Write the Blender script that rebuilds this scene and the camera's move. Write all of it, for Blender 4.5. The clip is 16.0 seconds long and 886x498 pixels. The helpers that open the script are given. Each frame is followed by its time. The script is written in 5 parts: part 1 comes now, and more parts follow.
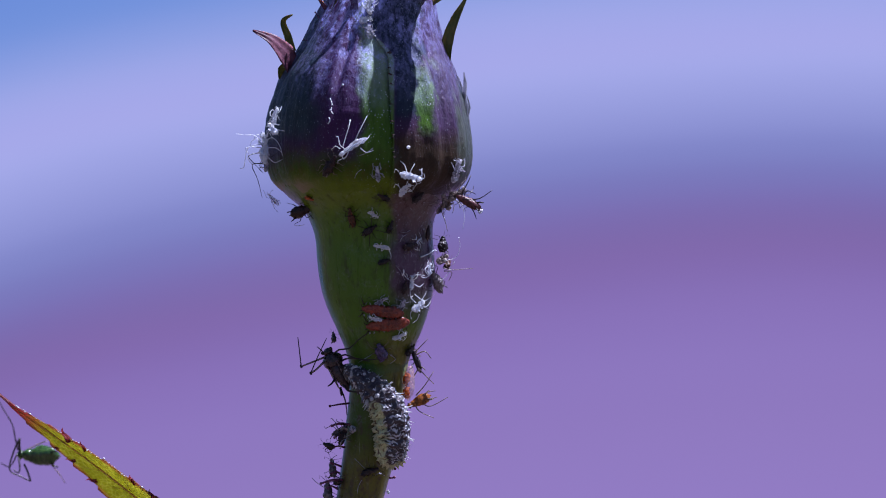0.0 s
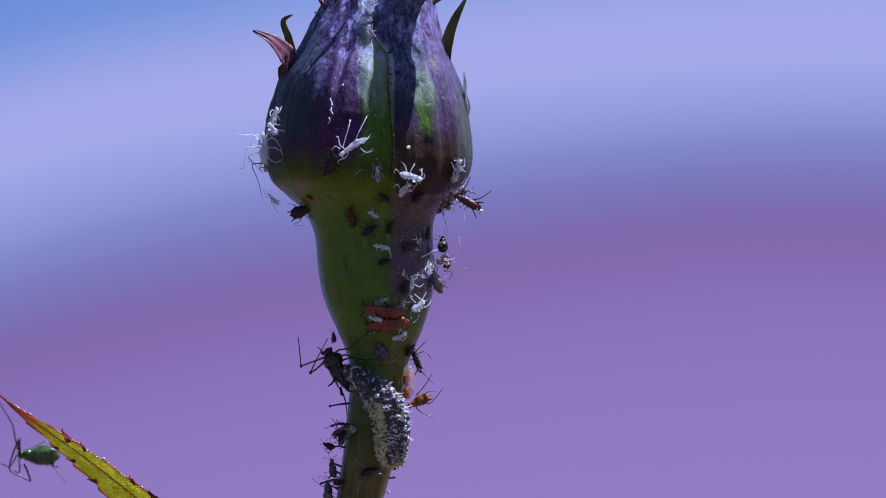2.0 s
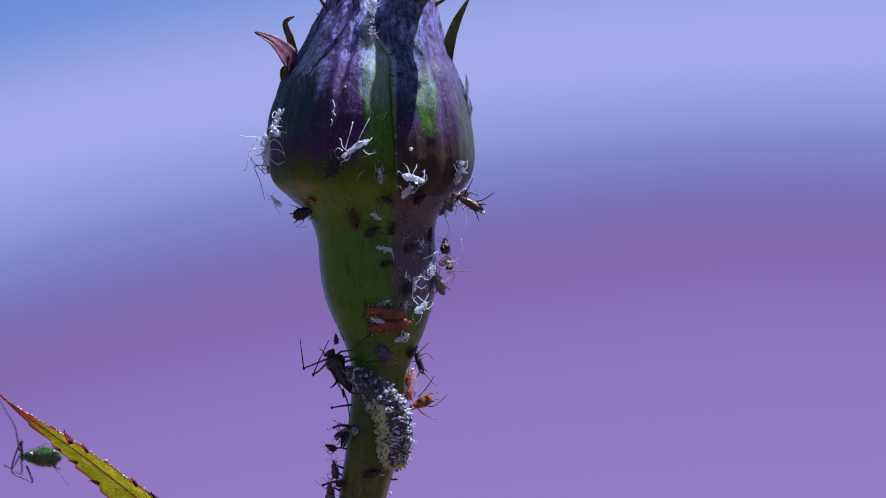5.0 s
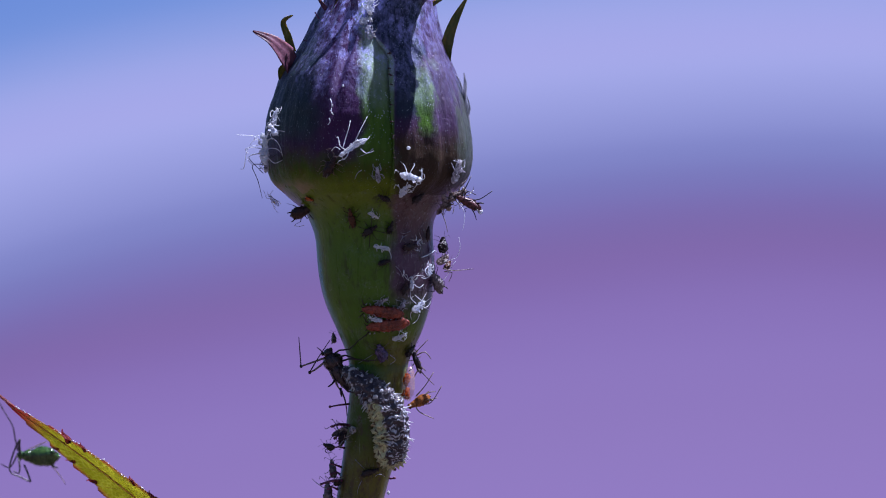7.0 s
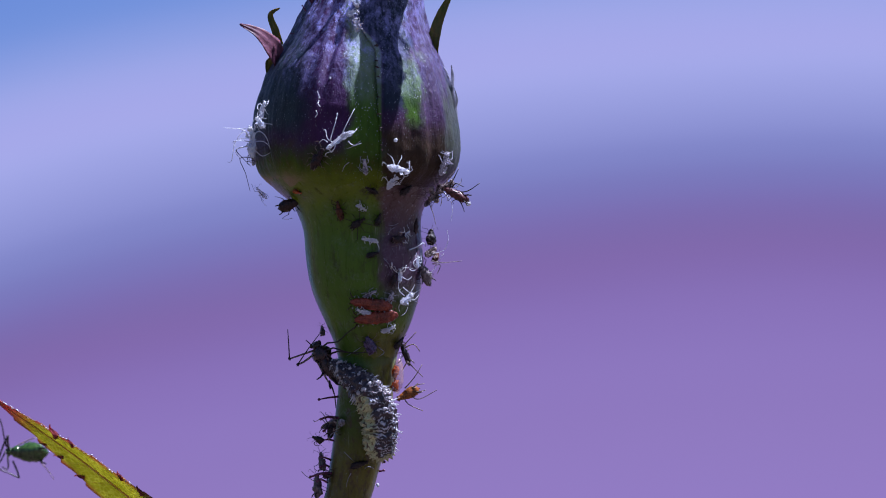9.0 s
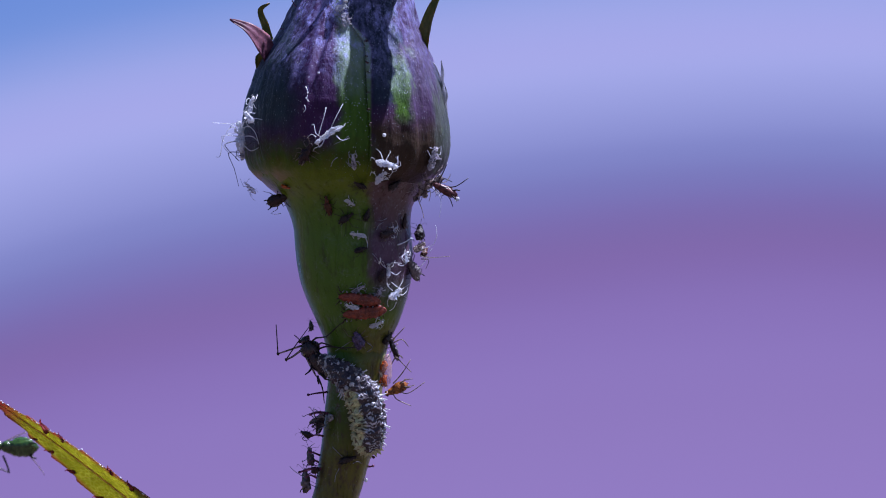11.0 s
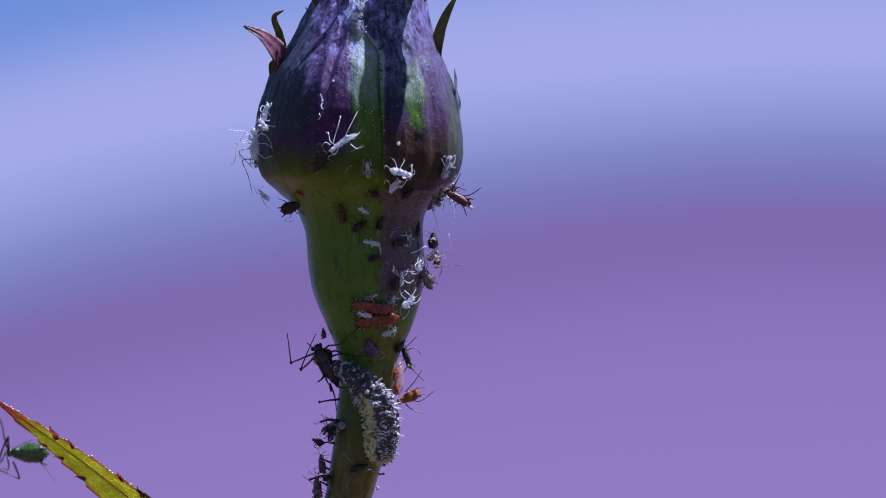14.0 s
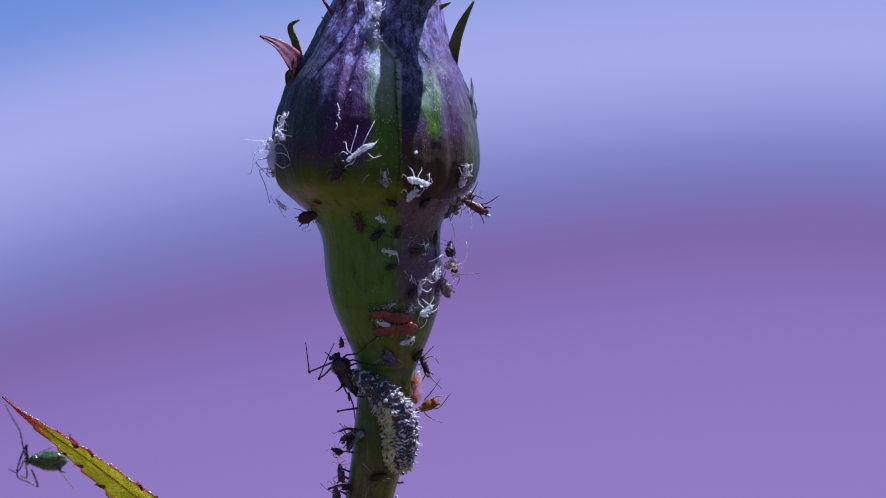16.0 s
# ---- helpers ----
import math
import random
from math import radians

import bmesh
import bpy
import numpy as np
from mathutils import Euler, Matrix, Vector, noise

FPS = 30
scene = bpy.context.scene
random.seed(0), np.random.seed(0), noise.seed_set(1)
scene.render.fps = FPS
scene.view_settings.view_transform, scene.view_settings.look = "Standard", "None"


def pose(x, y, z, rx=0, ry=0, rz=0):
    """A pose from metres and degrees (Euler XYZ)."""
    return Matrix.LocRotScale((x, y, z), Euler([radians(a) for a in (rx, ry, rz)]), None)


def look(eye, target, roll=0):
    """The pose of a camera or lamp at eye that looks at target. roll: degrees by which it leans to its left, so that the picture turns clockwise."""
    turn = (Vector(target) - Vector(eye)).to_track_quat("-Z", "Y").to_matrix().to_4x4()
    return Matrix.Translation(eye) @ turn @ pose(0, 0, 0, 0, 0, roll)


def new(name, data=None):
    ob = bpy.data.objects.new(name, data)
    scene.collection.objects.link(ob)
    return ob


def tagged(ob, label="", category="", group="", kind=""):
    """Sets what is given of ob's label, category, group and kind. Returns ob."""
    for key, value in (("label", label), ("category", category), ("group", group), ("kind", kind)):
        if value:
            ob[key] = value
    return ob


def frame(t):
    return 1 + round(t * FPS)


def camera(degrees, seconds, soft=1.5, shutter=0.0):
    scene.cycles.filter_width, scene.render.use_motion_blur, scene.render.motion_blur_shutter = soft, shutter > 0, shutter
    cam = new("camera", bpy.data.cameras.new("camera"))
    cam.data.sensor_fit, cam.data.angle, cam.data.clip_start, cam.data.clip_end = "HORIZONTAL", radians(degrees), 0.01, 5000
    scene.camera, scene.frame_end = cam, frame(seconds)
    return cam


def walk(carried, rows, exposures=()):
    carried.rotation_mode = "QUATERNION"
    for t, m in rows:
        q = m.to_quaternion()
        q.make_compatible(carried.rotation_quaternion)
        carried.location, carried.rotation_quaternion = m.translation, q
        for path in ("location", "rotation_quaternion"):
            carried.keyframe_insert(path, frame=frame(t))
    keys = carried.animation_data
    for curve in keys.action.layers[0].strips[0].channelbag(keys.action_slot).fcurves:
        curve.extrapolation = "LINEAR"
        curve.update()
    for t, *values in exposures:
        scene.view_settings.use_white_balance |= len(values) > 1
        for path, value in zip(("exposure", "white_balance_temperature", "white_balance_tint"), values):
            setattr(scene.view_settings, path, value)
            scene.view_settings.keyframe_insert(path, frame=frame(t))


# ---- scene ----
# A rosebud about 13 mm thick with aphids on it, seen by a fixed close-up lens about 21 cm away.
cam = camera(15, 16.0, soft=1.0)
D = 0.2127                      # eye to the bud's axis
PM = 28000.0                    # units of the plan in a metre
EYE = look((0, -D, 0), (0, 0, 0))
walk(cam, [(0, EYE), (16, EYE)], [(0, 1.0, 5400, 20), (16, 1.0, 5400, 20)])
cam.data.dof.use_dof = True
cam.data.dof.focus_distance = D - 0.0032
cam.data.dof.aperture_fstop = 90

# ---- light ----
TO_SUN = Vector((0.40, 0.105, 0.905)).normalized()
world = bpy.data.worlds.new("sky")
scene.world = world
world.use_nodes = True
wn = world.node_tree.nodes
sky = wn.new("ShaderNodeTexSky")
sky.sky_type = "NISHITA"
sky.sun_disc = False
sky.sun_elevation = math.asin(TO_SUN.z)
sky.sun_rotation = math.atan2(TO_SUN.x, TO_SUN.y)
wn["Background"].inputs["Strength"].default_value = 0.031
world.node_tree.links.new(sky.outputs[0], wn["Background"].inputs["Color"])
sun = new("sun", bpy.data.lights.new("sun", "SUN"))
sun.data.energy = 5.0
sun.data.angle = radians(0.5)
sun.data.color = (1.0, 0.94, 0.92)
sun.matrix_world = look((0, 0, 0), -TO_SUN)


# ---- materials ----
def lin(r, g, b):
    return tuple((c / 255 / 12.92 if c < 10.3 else ((c / 255 + 0.055) / 1.055) ** 2.4) for c in (r, g, b)) + (1,)


class Mat:
    """A node material with short calls for its nodes."""

    def __init__(self, name):
        self.m = bpy.data.materials.new(name)
        self.m.use_nodes = True
        self.n, self.l = self.m.node_tree.nodes, self.m.node_tree.links
        self.b = self.n["Principled BSDF"]
        self.co = self.n.new("ShaderNodeTexCoord").outputs["Object"]

    def put(self, name, value):
        if hasattr(value, "links"):
            self.l.new(value, self.b.inputs[name])
        else:
            self.b.inputs[name].default_value = value

    def stretch(self, sx, sy, sz):
        k = self.n.new("ShaderNodeMapping")
        k.inputs["Scale"].default_value = (sx, sy, sz)
        self.l.new(self.co, k.inputs[0])
        return k.outputs[0]

    def noise(self, scale, detail=4, rough=0.6, co=None, dist=0.0):
        k = self.n.new("ShaderNodeTexNoise")
        k.inputs["Scale"].default_value, k.inputs["Detail"].default_value = scale, detail
        k.inputs["Roughness"].default_value, k.inputs["Distortion"].default_value = rough, dist
        self.l.new(co or self.co, k.inputs["Vector"])
        return k.outputs["Fac"]

    def cells(self, scale, co=None, what="Distance", feature="F1"):
        k = self.n.new("ShaderNodeTexVoronoi")
        k.feature = feature
        k.inputs["Scale"].default_value = scale
        self.l.new(co or self.co, k.inputs["Vector"])
        return k.outputs[what]

    def ramp(self, fac, *stops, soft=False):
        k = self.n.new("ShaderNodeValToRGB")
        k.color_ramp.interpolation = "CARDINAL" if soft else "LINEAR"
        e = k.color_ramp.elements
        while len(e) < len(stops):
            e.new(0.5)
        for el, (p, c) in zip(e, stops):
            el.position = p
            el.color = c if len(c) == 4 else (*c, 1)
        self.l.new(fac, k.inputs[0])
        return k.outputs[0]

    def step(self, value, lo, hi, a=0.0, b=1.0):
        k = self.n.new("ShaderNodeMapRange")
        k.interpolation_type = "SMOOTHSTEP"
        for i, v in ((1, lo), (2, hi), (3, a), (4, b)):
            k.inputs[i].default_value = v
        self.l.new(value, k.inputs[0])
        return k.outputs[0]

    def math(self, op, a, b=0.0):
        k = self.n.new("ShaderNodeMath")
        k.operation = op
        for i, v in ((0, a), (1, b)):
            if hasattr(v, "links"):
                self.l.new(v, k.inputs[i])
            else:
                k.inputs[i].default_value = v
        return k.outputs[0]

    def mix(self, fac, a, b):
        k = self.n.new("ShaderNodeMix")
        k.data_type = "RGBA"
        for i, v in ((0, fac), (6, a), (7, b)):
            if hasattr(v, "links"):
                self.l.new(v, k.inputs[i])
            else:
                k.inputs[i].default_value = v if i == 0 or len(v) == 4 else (*v, 1)
        return k.outputs[2]

    def xyz(self):
        k = self.n.new("ShaderNodeSeparateXYZ")
        self.l.new(self.co, k.inputs[0])
        return k.outputs

    def sheer(self, base, amount):
        """Lets light from behind shine through, as in thin skins and leaves."""
        tr, mx = self.n.new("ShaderNodeBsdfTranslucent"), self.n.new("ShaderNodeMixShader")
        mx.inputs[0].default_value = amount
        self.l.new(base, tr.inputs[0])
        self.l.new(self.b.outputs[0], mx.inputs[1])
        self.l.new(tr.outputs[0], mx.inputs[2])
        self.l.new(mx.outputs[0], self.n["Material Output"].inputs[0])

    def bump(self, height, dist, strength=1.0):
        k = self.n.new("ShaderNodeBump")
        k.inputs["Distance"].default_value, k.inputs["Strength"].default_value = dist, strength
        self.l.new(height, k.inputs["Height"])
        self.l.new(k.outputs[0], self.b.inputs["Normal"])


def plain(name, dark, light, rough=0.5, scale=4000, fine=16000, bump=0.00002, spec=0.4, through_light=0.0, coat=0.0, alpha=1.0, sheer=0.0):
    """Two colours mixed at two scales, with fine relief."""
    k = Mat(name)
    a, b = k.noise(scale), k.noise(fine, 2)
    base = k.mix(k.step(k.math("ADD", k.math("MULTIPLY", a, 0.7), k.math("MULTIPLY", b, 0.3)), 0.35, 0.65), dark, light)
    k.put("Base Color", base)
    k.put("Roughness", k.step(b, 0.2, 0.8, rough - 0.12, rough + 0.12))
    k.put("Specular IOR Level", spec)
    if through_light:
        k.put("Subsurface Weight", through_light)
        k.put("Subsurface Radius", (1.0, 0.6, 0.4))
        k.put("Subsurface Scale", 0.0003)
    if coat:
        k.put("Coat Weight", coat)
        k.put("Coat Roughness", 0.15)
    if alpha < 1:
        k.put("Alpha", alpha)
    k.bump(a, bump)
    if sheer:
        k.sheer(base, sheer)
    return k.m


# the plan of the plant: height, axis and radius from the bud's tip to the ground, in plan units
PLAN = [(-330, 690, 5), (-300, 688, 12), (-220, 684, 25), (-120, 677, 46), (-60, 673, 68), (0, 670, 94), (40, 663, 108), (90, 657, 129), (130, 652, 150), (180, 650, 168),
        (230, 651, 178), (270, 653, 180), (300, 653, 177), (325, 653, 166), (350, 653, 141), (370, 657, 121), (390, 658, 110),
        (420, 662, 104), (460, 666, 104), (490, 667, 102), (520, 668, 97), (550, 670, 88), (590, 672, 72), (620, 671, 59),
        (650, 670, 51), (700, 667, 49), (760, 660, 49), (800, 655, 48), (850, 644, 44), (882, 637, 42), (1000, 598, 42),
        (1500, 420, 45), (3000, -180, 50), (6000, -1500, 60), (10600, -3300, 75)]
PLAN_Y = np.array([r[0] for r in PLAN], float)
BASE = Vector((-3300 - 784, 0, 441 - 10520)) / PM


def plan(py):
    """Axis and radius at a height of the plan, smooth between its rows."""
    i = int(np.clip(np.searchsorted(PLAN_Y, py) - 1, 0, len(PLAN) - 2))
    y0, y1 = PLAN_Y[i], PLAN_Y[i + 1]
    t = min(max((py - y0) / (y1 - y0), 0), 1)
    out = []
    for c in (1, 2):
        def slope(j):
            a, b = max(j - 1, 0), min(j + 1, len(PLAN) - 1)
            return (PLAN[b][c] - PLAN[a][c]) / (PLAN_Y[b] - PLAN_Y[a])
        h = y1 - y0
        p0, p1, m0, m1 = PLAN[i][c], PLAN[i + 1][c], slope(i) * h, slope(i + 1) * h
        out.append((2 * t**3 - 3 * t**2 + 1) * p0 + (t**3 - 2 * t**2 + t) * m0 + (-2 * t**3 + 3 * t**2) * p1 + (t**3 - t**2) * m1)
    return out


def at(px, py, depth=0.0):
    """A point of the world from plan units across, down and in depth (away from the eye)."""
    k = 1 + depth / PM / D
    return Vector(((px - 784) / PM * k, depth / PM, (441 - py) / PM * k))


def skin(px, py, lift=0.0):
    """The point and the outward normal of the plant's front at a place of the plan."""
    cx, r = plan(py)
    r += 8 * min(max((345 - py) / 25, 0), 1)      # the sepals lie on the bud
    dx = min(max((px - cx) / r, -0.97), 0.97)
    dep = -math.sqrt(1 - dx * dx) * r
    grow = (plan(py + 4)[1] - plan(py - 4)[1]) / 8
    n = Vector((dx, -math.sqrt(1 - dx * dx), grow)).normalized()
    return at(px, py, dep) + n * lift / PM, n


def lx(px):
    return (px - 784) / PM - BASE.x


def lz(py):
    return (441 - py) / PM - BASE.z


# ---- mesh helpers ----
def part(name, bm, material, parent=None, label="", smooth=True):
    """One mesh object from a bmesh, under a thing or a part."""
    me = bpy.data.meshes.new(name)
    bm.normal_update()
    bm.to_mesh(me)
    bm.free()
    if smooth:
        me.polygons.foreach_set("use_smooth", [True] * len(me.polygons))
    me.materials.append(material)
    ob = new(name, me)
    ob.parent = parent
    if label:
        ob["label"] = label
    return ob


def grid(bm, rows, close=True, cap=True):
    """Skin over rows of points."""
    vs = [[bm.verts.new(p) for p in r] for r in rows]
    n = len(rows[0])
    for a, b in zip(vs, vs[1:]):
        for i in range(n if close else n - 1):
            bm.faces.new((a[i], a[(i + 1) % n], b[(i + 1) % n], b[i]))
    if close and cap:
        bm.faces.new(vs[0][::-1])
        bm.faces.new(vs[-1])
    return vs


def tube(bm, points, radii, sides=6):
    """A round limb along points."""
    pts = [Vector(p) for p in points]
    rows, side = [], None
    for i, p in enumerate(pts):
        d = (pts[min(i + 1, len(pts) - 1)] - pts[max(i - 1, 0)]).normalized()
        if side is None:
            side = d.orthogonal().normalized()
        side = (side - d * side.dot(d))
        side = side.normalized() if side.length > 1e-6 else d.orthogonal().normalized()
        up = d.cross(side)
        r = radii[i]
        rows.append([p + (side * math.cos(a) + up * math.sin(a)) * r for a in [2 * math.pi * k / sides for k in range(sides)]])
    grid(bm, rows)


def bend(points, n=4):
    """Points along a smooth curve through the points given."""
    pts = [Vector(p) for p in points]
    out = []
    for i in range(len(pts) - 1):
        a, b, c, d = pts[max(i - 1, 0)], pts[i], pts[i + 1], pts[min(i + 2, len(pts) - 1)]
        for k in range(n):
            t = k / n
            out.append(0.5 * ((2 * b) + (c - a) * t + (2 * a - 5 * b + 4 * c - d) * t * t + (3 * b - a - 3 * c + d) * t**3))
    return out + [pts[-1]]


def ball(bm, centre, size, seg=10, rings=7, rough=0.0, turn=None, tip=0.0, seed=0, seams=0.0):
    """A rounded body: radii size, along local x narrowed to the front by tip, with uneven skin and ring seams."""
    rows = []
    for j in range(rings + 1):
        a = math.pi * (0.02 + 0.96 * j / rings)
        x, r = -math.cos(a), math.sin(a)
        r *= (1 - tip * x) * (1 + seams * math.cos(x * 19))
        row = []
        for k in range(seg):
            b = 2 * math.pi * k / seg
            p = Vector((x * size[0], math.cos(b) * r * size[1], math.sin(b) * r * size[2]))
            if rough:
                q = p / max(size) * 2.3 + Vector((seed * 3.7, seed * 1.3, 0))
                p *= 1 + rough * noise.noise(q) + rough * 0.5 * noise.noise(q * 3.1)
            if turn:
                p = turn @ p
            row.append(Vector(centre) + p)
        rows.append(row)
    grid(bm, rows)


def empty(name, m):
    ob = new(name)
    ob.empty_display_size = 0.001
    ob.matrix_world = m
    return ob


# ---- backdrop and ground ----
def backdrop():
    """A glowing sheet for the garden far out of focus: soft bands of lavender, blue and mauve."""
    k = Mat("distant_garden")
    x, _, z = k.xyz()
    wide = k.noise(3.0, 1, 0.4, k.stretch(1, 1, 2))
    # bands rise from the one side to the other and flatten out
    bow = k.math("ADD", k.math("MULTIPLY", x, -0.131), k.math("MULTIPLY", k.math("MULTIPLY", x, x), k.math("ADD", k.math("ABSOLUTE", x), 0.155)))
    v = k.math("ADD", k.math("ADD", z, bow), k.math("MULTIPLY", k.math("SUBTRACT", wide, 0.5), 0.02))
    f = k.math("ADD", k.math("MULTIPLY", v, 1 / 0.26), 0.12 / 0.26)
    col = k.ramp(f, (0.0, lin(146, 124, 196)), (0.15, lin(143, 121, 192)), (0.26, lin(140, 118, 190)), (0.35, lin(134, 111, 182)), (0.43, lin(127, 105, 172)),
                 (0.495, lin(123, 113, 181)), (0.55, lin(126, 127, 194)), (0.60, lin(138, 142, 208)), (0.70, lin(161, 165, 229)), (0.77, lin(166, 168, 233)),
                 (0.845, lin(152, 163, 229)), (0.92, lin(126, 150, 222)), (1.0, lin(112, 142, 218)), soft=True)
    # the sheet gives off the garden's light itself, no lamp falls on it
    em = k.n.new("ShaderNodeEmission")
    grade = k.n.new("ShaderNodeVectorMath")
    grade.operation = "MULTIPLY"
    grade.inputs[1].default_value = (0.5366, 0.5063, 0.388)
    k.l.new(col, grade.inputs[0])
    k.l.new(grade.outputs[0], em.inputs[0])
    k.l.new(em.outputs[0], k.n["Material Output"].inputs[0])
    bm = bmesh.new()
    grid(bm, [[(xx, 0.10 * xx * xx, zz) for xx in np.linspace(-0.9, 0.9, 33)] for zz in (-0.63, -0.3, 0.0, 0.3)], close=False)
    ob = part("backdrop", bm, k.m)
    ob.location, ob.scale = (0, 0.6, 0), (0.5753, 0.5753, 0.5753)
    tagged(ob, "glowing sheet with the soft lavender and mauve garden far out of focus", "backdrop", kind="structure")


def ground():
    k = Mat("garden_soil")
    a, b = k.noise(6), k.noise(90)
    k.put("Base Color", k.mix(k.math("MULTIPLY", a, b), (0.05, 0.034, 0.026), (0.16, 0.112, 0.085)))
    k.put("Roughness", 0.95)
    k.bump(b, 0.004)
    bm = bmesh.new()
    grid(bm, [[(xx, yy, BASE.z + 0.002 * noise.noise((xx * 9, yy * 9, 0))) for xx in np.linspace(-60, 60, 81)] for yy in np.linspace(-60, 60, 81)], close=False)
    tagged(part("ground", bm, k.m), "bare brown garden soil round the rose", "ground", kind="structure")


backdrop()
ground()


# ---- the rose ----
def bloom(k, base, amount, z0, z1, thin=0.0, boost=0.0):
    """Pale waxy bloom in clouds of fine flecks, thicker towards the bud's tip to paint in sunlit brightness."""
    z = k.xyz()[2]
    fibre = k.stretch(1, 1, 0.55)
    cloud = k.step(k.noise(700, 6, 0.75), 0.44, 0.61)
    clump = k.step(k.noise(2700, 5, 0.7, fibre), 0.36, 0.66)
    fleck = k.math("MULTIPLY", k.step(k.cells(9500, fibre), 0.46, 0.16), k.step(k.noise(5200, 2, 0.5), 0.42, 0.62))
    high = k.math("MULTIPLY", k.step(z, lz(z0), lz(z1)), k.step(z, lz(120), lz(20), 1.0, 2.3))
    f = k.math("MULTIPLY", k.math("ADD", k.math("MULTIPLY", cloud, 0.70), 0.08), k.math("ADD", k.math("MULTIPLY", clump, 0.50), k.math("MULTIPLY", fleck, 0.50)))
    f = k.math("MULTIPLY", k.math("MULTIPLY", f, k.math("MULTIPLY", high, amount)), k.math("SUBTRACT", 1.0, thin))
    base = k.mix(k.math("ADD", f, k.math("MULTIPLY", k.math("MULTIPLY", clump, high), 0.10)), base, (0.42, 0.43, 0.94))
    # pale dots paint in sparkle, stronger higher up
    sparkle = k.math("MULTIPLY", k.step(k.cells(7600, fibre), 0.21, 0.08), k.step(k.noise(1500, 5, 0.65), 0.38, 0.60))
    sparkle = k.math("MULTIPLY", sparkle, k.math("ADD", 0.55, boost))
    return k.mix(k.math("MULTIPLY", sparkle, k.step(z, lz(345), lz(160), 0.34, 0.9)), base, (0.66, 0.72, 0.90))


def sepal_material():
    k = Mat("sepal_skin")
    x, _, z = k.xyz()
    w = k.math("MULTIPLY", k.math("SUBTRACT", k.noise(700, 4), 0.5), 0.0022)
    xs, zs = k.math("ADD", x, w), k.math("ADD", z, w)
    streak = k.noise(2600, 4, 0.65, k.stretch(1, 1, 0.12))
    blotch = k.noise(900, 5, 0.6)
    purple = k.mix(k.math("MULTIPLY", k.math("ADD", streak, blotch), 0.5), (0.008, 0.002, 0.016), (0.084, 0.027, 0.124))
    green = k.mix(streak, (0.018, 0.056, 0.003), (0.100, 0.205, 0.022))
    lime = k.mix(streak, (0.056, 0.094, 0.003), (0.160, 0.215, 0.010))
    margin = k.step(z, lz(118), lz(42), lx(701), lx(652))
    seam = k.math("MULTIPLY", k.step(xs, lx(630), lx(655)), k.step(k.math("SUBTRACT", margin, x), -0.00005, 0.00015))
    strip = k.math("MULTIPLY", k.math("MULTIPLY", k.step(xs, lx(734), lx(744)), k.step(xs, lx(782), lx(765))), k.math("MULTIPLY", k.step(zs, lz(250), lz(226)), k.step(zs, lz(108), lz(145), 0.05, 1.0)))
    low = k.step(zs, lz(296), lz(344))
    umber = k.mix(streak, (0.016, 0.013, 0.007), (0.062, 0.036, 0.026))
    teal = k.mix(streak, (0.008, 0.016, 0.024), (0.038, 0.062, 0.085))
    # dark blue that paints shade on the fold
    shade_navy = k.mix(streak, (0.006, 0.012, 0.026), (0.026, 0.040, 0.075))
    mauve = k.mix(streak, (0.028, 0.019, 0.046), (0.090, 0.060, 0.122))
    fold = k.math("MULTIPLY", k.math("MULTIPLY", k.step(k.math("SUBTRACT", margin, x), 0.0002, -0.0002), k.step(xs, lx(754), lx(738))), k.step(zs, lz(232), lz(195)))
    pale = k.math("MULTIPLY", k.step(xs, lx(758), lx(776)), k.step(zs, lz(282), lz(176)))
    # the left sepal's teal, painted further over the shoulder that sunlight misses
    cool = k.math("MULTIPLY", k.step(xs, lx(592), lx(542)), k.step(zs, lz(285), lz(225)))
    dusk = k.math("MULTIPLY", k.step(xs, lx(690), lx(706)), k.step(zs, lz(205), lz(268)))
    foot = k.mix(k.step(xs, lx(684), lx(712)), lime, umber)
    skin_tone = k.mix(cool, purple, teal)
    skin_tone = k.mix(fold, skin_tone, shade_navy)
    skin_tone = k.mix(dusk, skin_tone, umber)
    # bloom and sunlit paleness painted into the upper green
    lit_frost = k.mix(streak, (0.10, 0.16, 0.09), (0.34, 0.44, 0.34))
    verdure = k.mix(k.step(zs, lz(225), lz(130), 0.0, 0.75), green, lit_frost)
    skin_tone = k.mix(k.math("MAXIMUM", seam, strip), skin_tone, verdure)
    skin_tone = k.mix(pale, skin_tone, mauve)
    moss = k.mix(streak, (0.016, 0.040, 0.002), (0.075, 0.120, 0.008))
    moss = k.mix(k.math("MULTIPLY", k.step(k.noise(2400, 5, 0.7), 0.46, 0.64), 0.6), moss, k.mix(blotch, (0.030, 0.018, 0.004), (0.12, 0.085, 0.02)))
    skin_tone = k.mix(k.math("MULTIPLY", k.step(zs, lz(258), lz(308)), k.step(xs, lx(712), lx(684))), skin_tone, moss)
    rim = k.math("MULTIPLY", k.step(xs, lx(798), lx(818)), k.step(zs, lz(120), lz(170), 0.0, 0.85))
    base = k.mix(rim, k.mix(low, skin_tone, foot), k.mix(streak, (0.024, 0.032, 0.026), (0.095, 0.110, 0.090)))
    # the bulge's lower left edge painted tan as if lit through
    tan = k.math("MULTIPLY", k.step(xs, lx(575), lx(530)), k.step(zs, lz(312), lz(338), 0.0, 0.8))
    base = k.mix(tan, base, k.mix(streak, (0.16, 0.12, 0.07), (0.36, 0.27, 0.19)))
